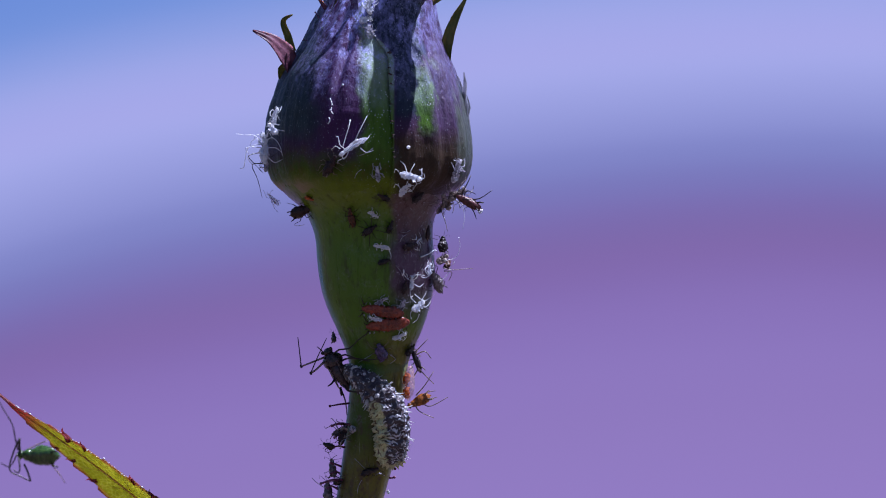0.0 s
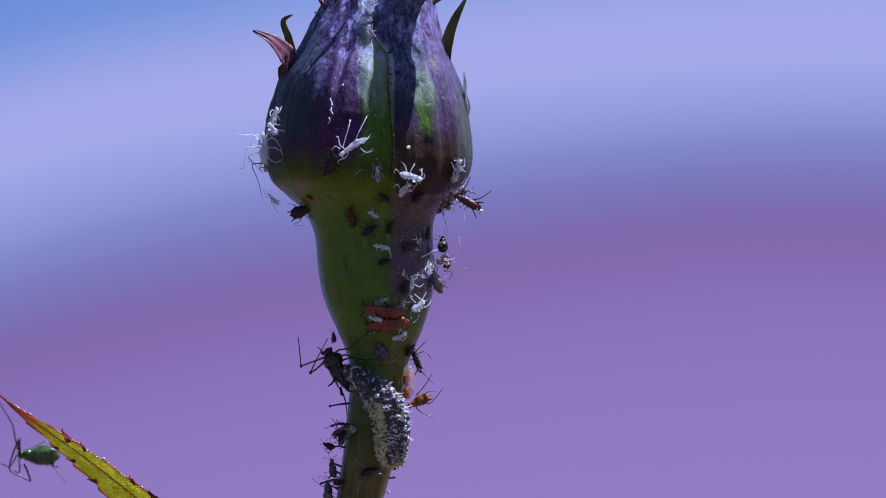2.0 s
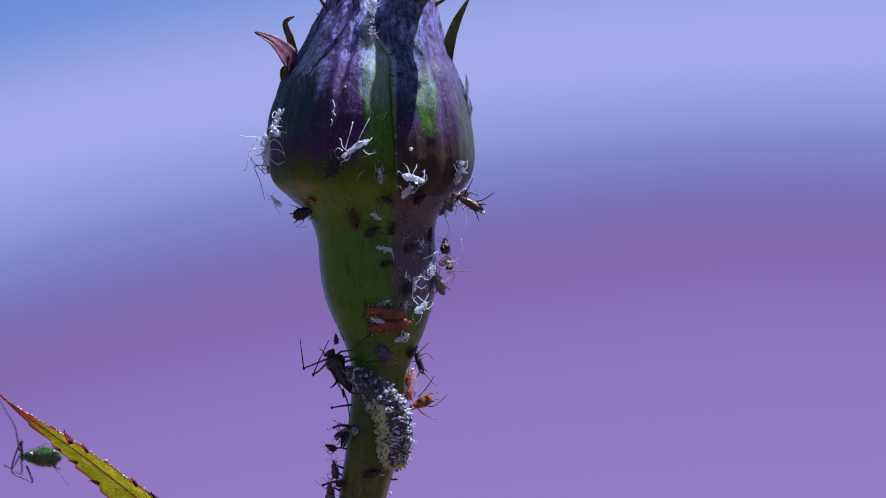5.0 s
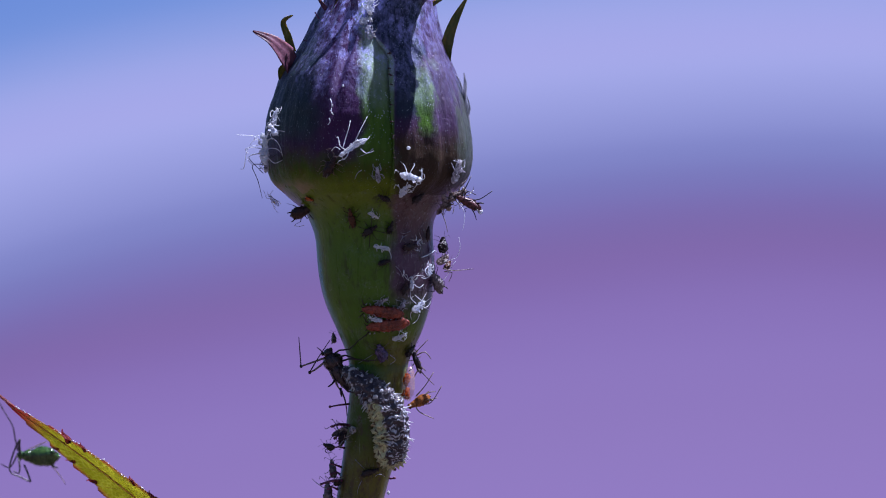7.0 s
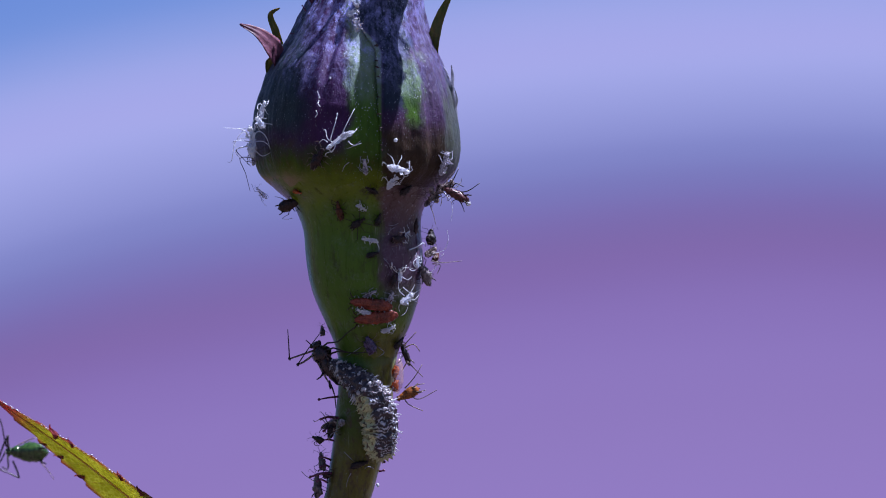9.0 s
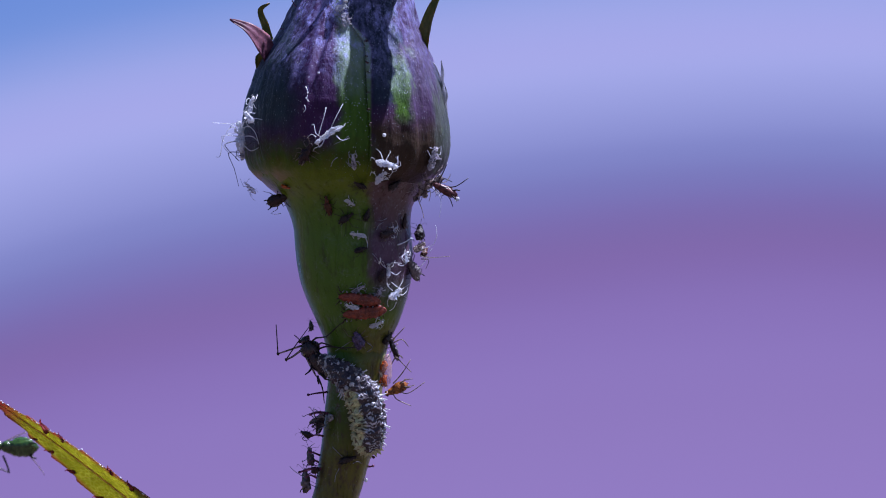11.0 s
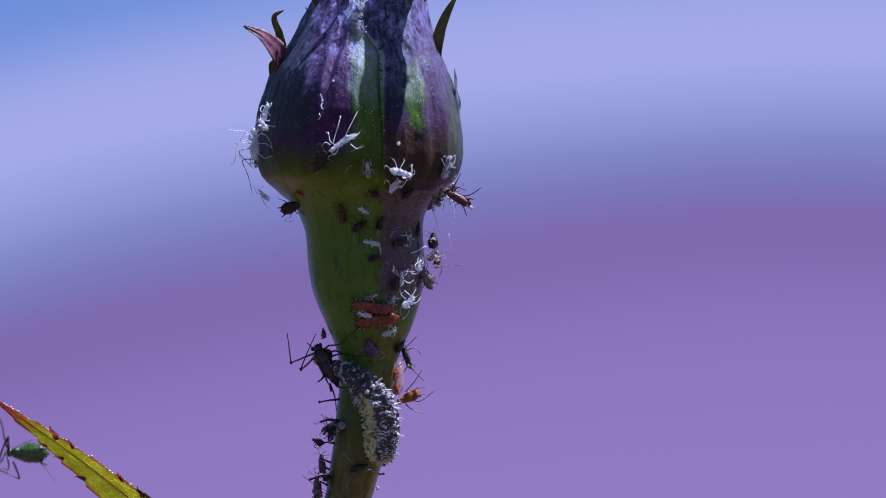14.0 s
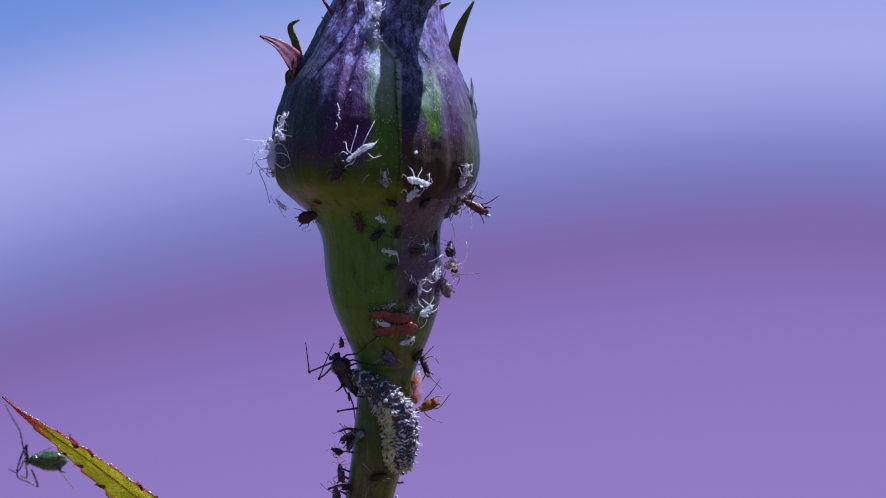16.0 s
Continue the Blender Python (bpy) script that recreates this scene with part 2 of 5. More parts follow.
    # bloom is also thinned as shade on the fold and the left shoulder
    k.put("Base Color", bloom(k, base, 1.35, 212, 112, k.math("MAXIMUM", k.math("MAXIMUM", k.math("MULTIPLY", fold, 0.55), k.math("MULTIPLY", cool, 0.5)), k.math("MULTIPLY", k.math("MAXIMUM", pale, k.math("MULTIPLY", k.step(xs, lx(734), lx(750)), k.step(zs, lz(160), lz(120)))), 0.8)), k.math("MULTIPLY", k.math("MAXIMUM", seam, strip), 1.0)))
    k.put("Roughness", k.step(streak, 0.2, 0.8, 0.32, 0.54))
    k.put("Specular IOR Level", 0.15)
    k.put("Subsurface Weight", 0.10)
    k.put("Subsurface Radius", (0.6, 1.0, 0.3))
    k.put("Subsurface Scale", 0.0004)
    k.bump(k.math("ADD", k.math("ADD", k.math("MULTIPLY", streak, 0.8), k.math("MULTIPLY", k.noise(9000, 4, 0.7, k.stretch(1, 1, 0.5)), 0.7)), k.math("MULTIPLY", blotch, 1.2)), 0.00010, 0.8)
    return k.m


def hip_material():
    k = Mat("hip_skin")
    x, _, z = k.xyz()
    w = k.math("MULTIPLY", k.math("SUBTRACT", k.noise(900, 4, 0.6, k.stretch(1, 1, 0.4)), 0.5), 0.0016)
    xs = k.math("ADD", x, w)
    zs = k.math("ADD", z, w)
    streak = k.noise(2200, 4, 0.6, k.stretch(1, 1, 0.15))
    blotch = k.noise(420, 3)
    green = k.mix(k.math("MULTIPLY", k.math("ADD", streak, blotch), 0.5), (0.029, 0.075, 0.004), (0.110, 0.215, 0.018))
    green = k.mix(k.step(zs, lz(640), lz(720), 0.0, 0.6), green, (0.034, 0.050, 0.004))
    purple = k.mix(streak, (0.041, 0.021, 0.047), (0.120, 0.066, 0.124))
    purple = k.mix(k.step(k.math("ADD", z, w), lz(470), lz(360)), purple, k.mix(streak, (0.042, 0.023, 0.030), (0.135, 0.080, 0.092)))
    lime = k.mix(streak, (0.056, 0.094, 0.003), (0.160, 0.215, 0.010))
    green = k.mix(k.step(k.math("ADD", z, k.math("MULTIPLY", w, 1.5)), lz(400), lz(345)), green, lime)
    g = k.math("MULTIPLY", k.step(xs, lx(688), lx(708)), k.step(z, lz(590), lz(490)))
    dots = k.step(k.cells(1500), 0.085, 0.045)
    base = k.mix(g, green, purple)
    olive = k.mix(streak, (0.058, 0.056, 0.010), (0.190, 0.160, 0.030))
    # olive on the lower right paints in sunlight that shines through
    lit_olive = k.math("MULTIPLY", k.step(xs, lx(640), lx(700)), k.step(zs, lz(560), lz(620), 0.0, 0.85))
    base = k.mix(k.math("MAXIMUM", lit_olive, k.step(zs, lz(740), lz(850), 0.0, 0.85)), base, olive)
    base = k.mix(k.math("MULTIPLY", dots, 0.8), base, (0.018, 0.010, 0.012))
    russet = k.math("MULTIPLY", k.step(k.noise(2300, 5, 0.7, k.stretch(1, 1, 0.6)), 0.48, 0.66), k.step(zs, lz(600), lz(740), 0.0, 0.7))
    base = k.mix(russet, base, k.mix(streak, (0.030, 0.014, 0.014), (0.105, 0.055, 0.050)))
    specks = k.math("MULTIPLY", k.step(k.cells(2600), 0.10, 0.05), k.step(k.noise(800, 3), 0.48, 0.58))
    base = k.mix(k.math("MULTIPLY", specks, 0.7), base, (0.020, 0.008, 0.014))
    smudge = k.math("MULTIPLY", k.step(k.noise(1900, 5, 0.7, k.stretch(1, 1, 0.35)), 0.52, 0.68), 0.5)
    base = k.mix(smudge, base, (0.022, 0.018, 0.012))
    scuff = k.step(k.noise(3800, 5, 0.75, k.stretch(1, 1, 0.08)), 0.60, 0.72)
    base = k.mix(k.math("MULTIPLY", scuff, 0.5), base, (0.35, 0.36, 0.30))
    dust = k.math("MULTIPLY", k.step(k.cells(5200), 0.10, 0.04), k.step(k.noise(700, 3), 0.42, 0.60))
    base = k.mix(k.math("MULTIPLY", dust, 0.75), base, (0.55, 0.57, 0.60))
    # faint bluish sheen painted on in mottles
    sheen = k.math("MULTIPLY", k.step(k.noise(1100, 6, 0.7), 0.48, 0.66), k.step(k.noise(6500, 3, 0.7), 0.40, 0.62))
    base = k.mix(k.math("MULTIPLY", sheen, 0.12), base, (0.36, 0.42, 0.50))
    crumbs = k.math("MULTIPLY", k.step(k.noise(5600, 4, 0.75, k.stretch(1, 1, 0.6)), 0.57, 0.70), k.step(k.noise(900, 3), 0.40, 0.60))
    base = k.mix(k.math("MULTIPLY", k.math("MULTIPLY", crumbs, g), 0.9), base, (0.58, 0.56, 0.72))
    k.put("Base Color", base)
    k.put("Roughness", k.step(streak, 0.2, 0.8, 0.22, 0.42))
    k.put("Specular IOR Level", 0.26)
    k.put("Subsurface Weight", 0.12)
    k.put("Subsurface Radius", (0.5, 1.0, 0.2))
    k.put("Subsurface Scale", 0.0005)
    k.bump(k.math("ADD", streak, k.math("MULTIPLY", k.cells(5200), 0.5)), 0.00003, 0.7)
    return k.m


M_SEPAL, M_HIP = sepal_material(), hip_material()
M_LOBE = plain("sepal_tip_skin", (0.050, 0.085, 0.006), (0.14, 0.125, 0.022), 0.5, 900, 7000, 0.00004, through_light=0.1)
M_LOBE_RED = plain("reddened_sepal_skin", (0.050, 0.016, 0.034), (0.19, 0.085, 0.125), 0.5, 900, 7000, 0.00004, 0.15, through_light=0.15)
M_EDGE = plain("sepal_margin_skin", (0.26, 0.28, 0.30), (0.58, 0.58, 0.70), 0.4, 2600, 12000, 0.00003, 0.3, alpha=0.5, sheer=0.5)
M_PETAL = plain("petal_skin", (0.05, 0.06, 0.02), (0.12, 0.05, 0.07), 0.5, 1200, 7000, 0.00003)
M_MARGIN = plain("margin_hair_skin", (0.012, 0.004, 0.008), (0.05, 0.014, 0.022), 0.5, 5000, 20000, 0.00001)
M_HAIR = plain("gland_hair_skin", (0.09, 0.026, 0.075), (0.28, 0.10, 0.19), 0.35, 5000, 20000, 0.00001, sheer=0.4)


def round_part(name, y0, y1, n, seg, grow, material, parent, label):
    """A length of the plant's body as a lofted skin."""
    rows = []
    for py in np.linspace(y0, y1, n):
        cx, r = plan(py)
        row = []
        for i in range(seg):
            a = 2 * math.pi * i / seg
            rr = r + (grow if py > 350 or name != "hip" else grow - 9 * ((350 - py) / 50) ** 2) + 1.2 * noise.noise((math.cos(a) * 2.2, math.sin(a) * 2.2, py / 90)) + 0.5 * noise.noise((math.cos(a) * 9, math.sin(a) * 9, py / 60))
            row.append(at(cx, py) + Vector((math.cos(a), math.sin(a), 0)) * rr / PM - BASE)
        rows.append(row)
    bm = bmesh.new()
    grid(bm, rows)
    return part(name, bm, material, parent, label)


def sepal(parent, edges, tall, lift, seed, label="", crease=False):
    """A sepal that wraps the bud; edges: height, and its margins in degrees round the bud."""
    nu, nv = 60, 120
    eh = [-e[0] for e in edges]
    top = edges[-1][0]
    outer, inner = [], []
    for j in range(nv + 1):
        v = j / nv
        py = 356 + (top - 356) * v
        cx, r = plan(py)
        a0, a1 = np.interp(-py, eh, [e[1] for e in edges]), np.interp(-py, eh, [e[2] for e in edges])
        a0 += 0.8 * noise.noise((py / 22, seed, 0))
        a1 += 0.8 * noise.noise((py / 22, seed, 5))
        ro, ri = [], []
        for i in range(nu + 1):
            u = 2 * i / nu - 1
            a = radians(a0 + (a1 - a0) * i / nu)
            foot = min(v / 0.10, 1)
            foot = foot * foot * (3 - 2 * foot)
            swell = lift * foot + (1 - u * u) * tall * min(v * 3, 1) + 3.0 * math.exp(-(u / 0.10) ** 2) * foot
            swell += foot * 1.35 * (3.0 * noise.noise((a * 7, py / 210, seed)) + 0.6 * noise.noise((a * 22, py / 110, seed + 3)) + 1.5 * noise.noise((a * 5, py / 38, seed + 7))
                             + 0.25 * noise.noise((a * 48, py / 50, seed + 9)) + 0.7 * noise.noise((a * 30, py / 12, seed + 13)))
            swell -= 1.5 * (1 - foot)
            if crease:
                swell -= 7 * math.exp(-((math.degrees(a) + 15 + (py - 110) * 0.03) / 2.0) ** 2) * max(0, 1 - ((py - 112) / 58) ** 2)
            d = Vector((math.sin(a), -math.cos(a), 0))
            thick = 4.5 * (1 - abs(u) ** 6) + 1.2
            ro.append(at(cx, py) + d * (r + swell) / PM - BASE)
            ri.append(at(cx, py) + d * (r + swell - thick) / PM - BASE)
        outer.append(ro)
        inner.append(ri)
    bm = bmesh.new()
    grid(bm, [a + b[::-1] for a, b in zip(outer, inner)])
    return part("sepal", bm, M_SEPAL, parent, label)


def lobe(name, parent, spine, widths, face, material, label, cup=0.35, twist=0.0):
    """A narrow leafy tip along a spine of plan points (across, down, depth); face: the way its flat side looks."""
    pts = bend([at(*p) - BASE for p in spine], 6)
    n = len(pts)
    ww = np.interp(np.linspace(0, 1, n), np.linspace(0, 1, len(widths)), widths)
    rows = []
    for i, p in enumerate(pts):
        d = (pts[min(i + 1, n - 1)] - pts[max(i - 1, 0)]).normalized()
        f = Vector(face)
        side = (Matrix.Rotation(radians(twist * i / n), 3, d) @ d.cross(f)).normalized()
        up = side.cross(d).normalized()
        top, low = [], []
        for k in range(9):
            u = k / 4 - 1
            q = p + side * u * ww[i] / PM + up * (cup * ww[i] * u * u) / PM
            q += up * (0.8 * noise.noise((u * 3, i * 0.4, ww[0])) + 1.8 * math.exp(-(u / 0.18) ** 2)) / PM
            t = (2.6 * (1 - u**4) + 0.7) * min(1, ww[i] / 8 + 0.2)
            top.append(q)
            low.append(q - up * t / PM)
        rows.append(top + low[::-1])
    bm = bmesh.new()
    grid(bm, rows)
    return part(name, bm, material, parent, label)


def gland_hair(parent, spine, r=2.2, head=4.2):
    """A stiff purple hair with a round gland at its end."""
    bm = bmesh.new()
    pts = bend([at(*p) - BASE for p in spine], 4)
    n = len(pts)
    tube(bm, pts, [(r * (1.5 - 0.8 * i / n)) / PM for i in range(n)], 7)
    ball(bm, pts[-1], (head / PM,) * 3, 9, 6)
    return part("gland_hair", bm, M_HAIR, parent, "purple glandular hair")


def rose():
    ob = empty("rose", Matrix.Translation(BASE))
    tagged(ob, "closed rosebud with purple and green sepals on a green stem", "rose")
    round_part("stem", 640, 10600, 420, 40, 0.0, M_HIP, ob, "smooth olive green flower stem")
    round_part("hip", 296, 655, 140, 120, 0.2, M_HIP, ob, "swollen green hip flushed purple on one flank")
    round_part("petals", -330, 350, 120, 96, -5.0, M_PETAL, ob, "tightly rolled petals inside the sepals")
    # sepals round the bud
    sepal(ob, [(352, -128, -46), (100, -125, -54), (-60, -100, -50)], 1, 0.0, 11, "blue-green sepal")
    sepal(ob, [(352, 60, 135), (100, 56, 130), (-70, 55, 110)], 3, 0.5, 23, "green sepal")
    sepal(ob, [(352, 128, 236), (100, 128, 236), (-120, 150, 215)], 3, 0.5, 31)
    sepal(ob, [(352, -50, 18), (240, -56, 18), (120, -60, 18), (70, -55, 10), (10, -44, 0), (-90, -38, -8)], 4, 2.5, 43, "purple sepal with pale bloom and a green margin", True)
    sepal(ob, [(352, 14, 66), (250, 14, 66), (110, 14, 62), (75, 4, 58), (40, -7, 54), (-110, -7, 50)], 4, 8.5, 57, "purple sepal with a green strip and a raised fold")
    # loose tips of the sepals
    lobe("sepal_tip", ob, [(520, 126, -40), (505, 96, -62), (480, 70, -72), (447, 54, -74)], [16, 20, 11, 1.5], (0.30, -0.9, 0.5), M_LOBE_RED, "reddish curled sepal tip", cup=0.16)
    lobe("sepal_tip", ob, [(498, 140, -30), (500, 122, -40), (512, 108, -50)], [5, 8, 2], (0.2, -1, 0), M_LOBE, "green sepal lobe")
    lobe("sepal_tip", ob, [(517, 92, -15), (509, 65, -18), (501, 38, -22), (518, 26, -30)], [7, 7, 5, 1], (0.3, -1, 0.1), M_LOBE, "green hooked sepal tip")
    lobe("sepal_tip", ob, [(792, 112, -10), (793, 74, -14), (806, 34, -14), (828, -8, -10)], [5, 11, 8, 1], (-0.3, -1, 0.1), M_LOBE, "green pointed sepal tip")
    lobe("sepal_tip", ob, [(748, 14, -10), (766, 6, -20), (786, -4, -24)], [6, 5, 1], (0.1, -1, 0.4), M_LOBE, "small green sepal lobe")
    lobe("sepal_tip", ob, [(590, 30, -40), (574, 12, -46), (556, -14, -50)], [5, 4, 1], (0, -1, 0.3), M_LOBE_RED, "small reddish sepal lobe")
    # its end above the view is made up, bent to shade the bud
    lobe("sepal_tip", ob, [(718, 96, -120), (708, 56, -117), (704, 22, -112), (712, -14, -108), (748, -58, -114), (800, -110, -122), (870, -215, -132), (886, -250, -134)], [4, 27, 38, 42, 43, 44, 46, 30], (0, -1, 0.1), M_SEPAL, "broad folded sepal tip with an unseen end added for its shadow", cup=-0.12)
    lobe("sepal_tip", ob, [(630, 24, -104), (624, -12, -106), (618, -50, -100), (616, -80, -96)], [6, 7, 5, 1], (-0.3, -1, 0.15), M_SEPAL, "narrow upright sepal tip", cup=-0.12)
    # a thin ragged sepal margin that stands off the bud
    for spine, widths in (([(824, 262, -6), (829, 222, -10), (824, 182, -14), (815, 146, -18)], [1, 3, 4, 1]), ([(822, 176, -14), (823, 150, -20), (821, 128, -24)], [3, 3.4, 0.5]),
                          ([(827, 206, -14), (831, 190, -18), (826, 168, -22)], [2, 2, 0.5]), ([(816, 152, -16), (812, 140, -20), (806, 131, -20)], [2, 2, 0.5])):
        lobe("sepal_margin", ob, spine, widths, (0.4, -1, 0.1), M_EDGE, "thin translucent grey-green sepal margin", cup=0.1)
    # gland hairs
    for spine in ([(618, 714, -20), (600, 716, -30), (584, 719, -34)], [(618, 752, -30), (600, 750, -44), (587, 754, -50)],
                  [(606, 850, -20), (588, 850, -34), (568, 856, -38)], [(684, 820, -30), (690, 823, -40), (699, 830, -44)],
                  [(604, 826, -20), (594, 822, -30), (586, 820, -32)], [(612, 772, -28), (600, 770, -40), (592, 775, -44)],
                  [(601, 838, -16), (594, 835, -24), (586, 838, -26)], [(598, 866, -26), (588, 861, -34), (580, 864, -36)],
                  [(690, 846, -6), (694, 846, -10), (698, 845, -12)], [(566, 34, -40), (561, 27, -46), (558, 22, -48)], [(548, 76, -40), (544, 72, -46), (538, 71, -48)], [(610, 792, -24), (600, 790, -32), (591, 791, -34)]):
        gland_hair(ob, spine, (2.1 if spine[0][1] in (752, 850, 820) else 1.4) if spine[0][1] > 200 else 0.8, 2.6 if spine[0][1] > 200 else 1.6)
    # short hairs along the seam between the two front sepals
    rng = random.Random(5)
    for i in range(13):
        py = rng.uniform(95, 290)
        px = 690 + 8 * (py - 95) / 190 + rng.uniform(-1, 1)
        p, n = skin(px, py, 6)
        bm = bmesh.new()
        tip = p + (n * 0.6 + Vector((-1, 0, rng.uniform(-.3, .3)))) * rng.uniform(3, 6) / PM
        tube(bm, [p - BASE, (p + tip) / 2 - BASE, tip - BASE], [1.2 / PM, 0.9 / PM, 1.3 / PM], 5)
        part("margin_hair", bm, M_MARGIN, ob)
    return ob


ROSE = rose()


# ---- the leaf ----
def leaf_material():
    k = Mat("leaf_skin")
    x, y, z = k.xyz()
    net = k.step(k.cells(3900, k.stretch(0.7, 1.1, 1), "Distance", "DISTANCE_TO_EDGE"), 0.13, 0.02)
    n = k.noise(600, 4)
    n2 = k.noise(5200, 3)
    base = k.mix(n, (0.30, 0.32, 0.010), (0.52, 0.46, 0.02))
    base = k.mix(k.math("MULTIPLY", n2, 0.5), base, (0.14, 0.17, 0.012))
    base = k.mix(k.math("MULTIPLY", net, k.step(n, 0.35, 0.65, 0.25, 0.8)), base, (0.62, 0.64, 0.20))
    arch = k.math("MULTIPLY", k.math("SINE", k.math("MULTIPLY", k.math("MINIMUM", k.math("MAXIMUM", k.math("SUBTRACT", x, 50 / PM), 0.0), 420 / PM), PM * math.pi / 300)), 11 / PM)
    y = k.math("SUBTRACT", y, arch)
    # reddening along the margin and towards the point: local y runs across, local x from the point
    red = k.math("MAXIMUM", k.step(x, 0.0049, 0.0019), k.math("MULTIPLY", k.step(k.math("ABSOLUTE", k.math("DIVIDE", y, k.math("MAXIMUM", k.math("SUBTRACT", k.math("MULTIPLY", x, 0.172), 0.00002), 0.00006))), 0.68, 0.98), 0.9))
    base = k.mix(k.math("MULTIPLY", red, k.step(n2, 0.2, 0.6, 0.6, 1.0)), base, (0.38, 0.085, 0.11))
    k.put("Base Color", base)
    k.put("Roughness", 0.42)
    k.put("Subsurface Weight", 0.15)
    k.put("Subsurface Radius", (1, 1, 0.2))
    k.put("Subsurface Scale", 0.0003)
    k.bump(k.math("ADD", net, n2), 0.00004, 0.6)
    k.sheer(base, 0.72)
    return k.m


M_TOOTH = plain("leaf_tooth_skin", (0.22, 0.06, 0.09), (0.60, 0.22, 0.22), 0.4, 2600, 12000, 0.00002, sheer=0.85)
M_BEAD = plain("glint_bead", (0.55, 0.55, 0.62), (0.8, 0.8, 0.86), 0.16, 4000, 9000, 0.000004, 0.8)


def vein_material():
    k = Mat("vein_skin")
    base = k.mix(k.noise(3000), (0.66, 0.46, 0.20), (0.84, 0.62, 0.34))
    k.put("Base Color", base)
    k.put("Roughness", 0.45)
    k.sheer(base, 0.85)
    return k.m


def leaf(parent):
    """A toothed leaflet: local x from its point to its foot, y across, z out of its face."""
    mat = leaf_material()
    vein = vein_material()
    length, nx, ny = 1070, 264, 20
    across = Vector((0.806, 0.0, -0.592)).normalized()
    face = Vector((-0.1, -0.62, -0.78))
    face = (face - across * face.dot(across)).normalized()
    m = Matrix.Identity(4)
    for i, c in enumerate((across, face.cross(across), face)):
        m.col[i][:3] = c
    m.translation = at(-13.8, 696.8, 110) - BASE

    def half(s, side):
        reach = min(s, 20) * 0.06
        s = max(s - 20, 0)
        t = s / 1050
        h = reach + 0.150 * s * (1 - t) ** 0.5 * (1 + 0.6 * t)
        saw = (s / 58 + (0.35 if side > 0 else 0.0)) % 1.0
        tooth = 6 * min(1, s / 90) * (1 - saw) ** 1.4 if s > 42 else 0
        return h + tooth + 0.4

    def arch(s):
        return 11 * math.sin(min(max(s - 50, 0), 420) * math.pi / 300)

    rows = []
    for i in range(nx + 1):
        s = length * i / nx
        top, low = [], []
        for j in range(ny + 1):
            u = 2 * j / ny - 1
            h = half(s, u)
            y = u * h
            fold = 0.22 * abs(y) - 2.0 * math.exp(-(u / 0.08) ** 2)
            ripple = 2.2 * math.sin((s - abs(y) * 1.3) / 17) * (1 - abs(u)) * abs(u) * 2 + 2 * noise.noise((s / 50, u * 2, 4))
            z = fold + ripple - 0.00035 * (s - 220) ** 2 * 0.4
            p = Vector((s, y + arch(s), z)) / PM
            top.append(p)
            low.append(p - Vector((0, 0, 2.2 / PM)))
        rows.append(top + low[::-1])
    bm = bmesh.new()
    grid(bm, rows)
    ob = part("leaf", bm, mat, parent, "yellow-green toothed leaf with red margins")
    ob.matrix_local = m
    bm = bmesh.new()
    pts = [Vector((s, arch(s), 1.5 - 0.00014 * (s - 220) ** 2)) / PM for s in np.linspace(40, length, 40)]
    tube(bm, pts, [(1.0 + 3.0 * i / 40) / PM for i in range(40)], 7)
    part("midrib", bm, vein, ob, "pale reddish midrib")
    for i in range(17):
        for side in (-1, 1):
            s0 = 90 + i * 52 + (18 if side > 0 else 0)
            bm = bmesh.new()
            pts = []
            for q in np.linspace(0, 0.9, 6):
                s = s0 - 62 * q * min(1, s0 / 200)
                y = side * half(max(s, 5), side) * q
                pts.append(Vector((s, y + arch(s), 0.22 * abs(y) + 0.8 - 0.00014 * (s - 220) ** 2)) / PM)
            tube(bm, pts, [0.35 / PM, 0.3 / PM, 0.3 / PM, 0.25 / PM, 0.2 / PM, 0.15 / PM], 5)
            part("vein", bm, vein, ob)
    # hooked teeth that stand up from the margin
    inv = m.inverted()

    def rim(t, side):
        y = side * half(t, side) * 0.96
        return Vector((t, y + arch(t), 0.22 * abs(y) - 0.00014 * (t - 220) ** 2 - 1)) / PM

    for t, side, size in ((136, 1, 1.05), (170, 1, 0.6), (277, 1, 0.6), (128, -1, 0.45), (165, -1, 0.6), (218, -1, 0.7), (322, 1, 0.7), (286, -1, 0.7)):
        a = rim(t + 20, side)
        tip = a + Vector((-14, side * 15, 1)) * size / PM
        mid = (a + tip) / 2 + Vector((-4, -2 * side, 0)) * size / PM
        bm = bmesh.new()
        tube(bm, bend([a + Vector((8, -side * 6, 0)) / PM, a, mid, tip], 3), [v * size / PM for v in (5.0, 6.0, 5.6, 4.8, 3.8, 2.9, 2.2, 1.6, 1.2, 0.7)], 7)
        part("tooth", bm, M_TOOTH, ob, "reddish hooked tooth")
    # pale beads added along the upper margin to stand for its glints
    rng = random.Random(12)
    for i in range(46):
        t = 40 + i * 7.5 + rng.uniform(-3, 3)
        if noise.noise((t / 26, 0, 3)) < -0.08:
            continue
        bm = bmesh.new()
        r = rng.uniform(0.6, 1.6) / PM
        ball(bm, rim(t, 1) + Vector((0, rng.uniform(0, 3), rng.uniform(-1, 2))) / PM, (r * rng.uniform(1.0, 2.4), r, r), 8, 6)
        part("bead", bm, M_BEAD, ob, "tiny pale bead added as a glint")
    # the stalk runs down to the stem
    bm = bmesh.new()
    far = m @ Vector((length / PM, arch(length) / PM, -0.00014 * (length - 220) ** 2 / PM))
    foot_c = plan(2600)[0]
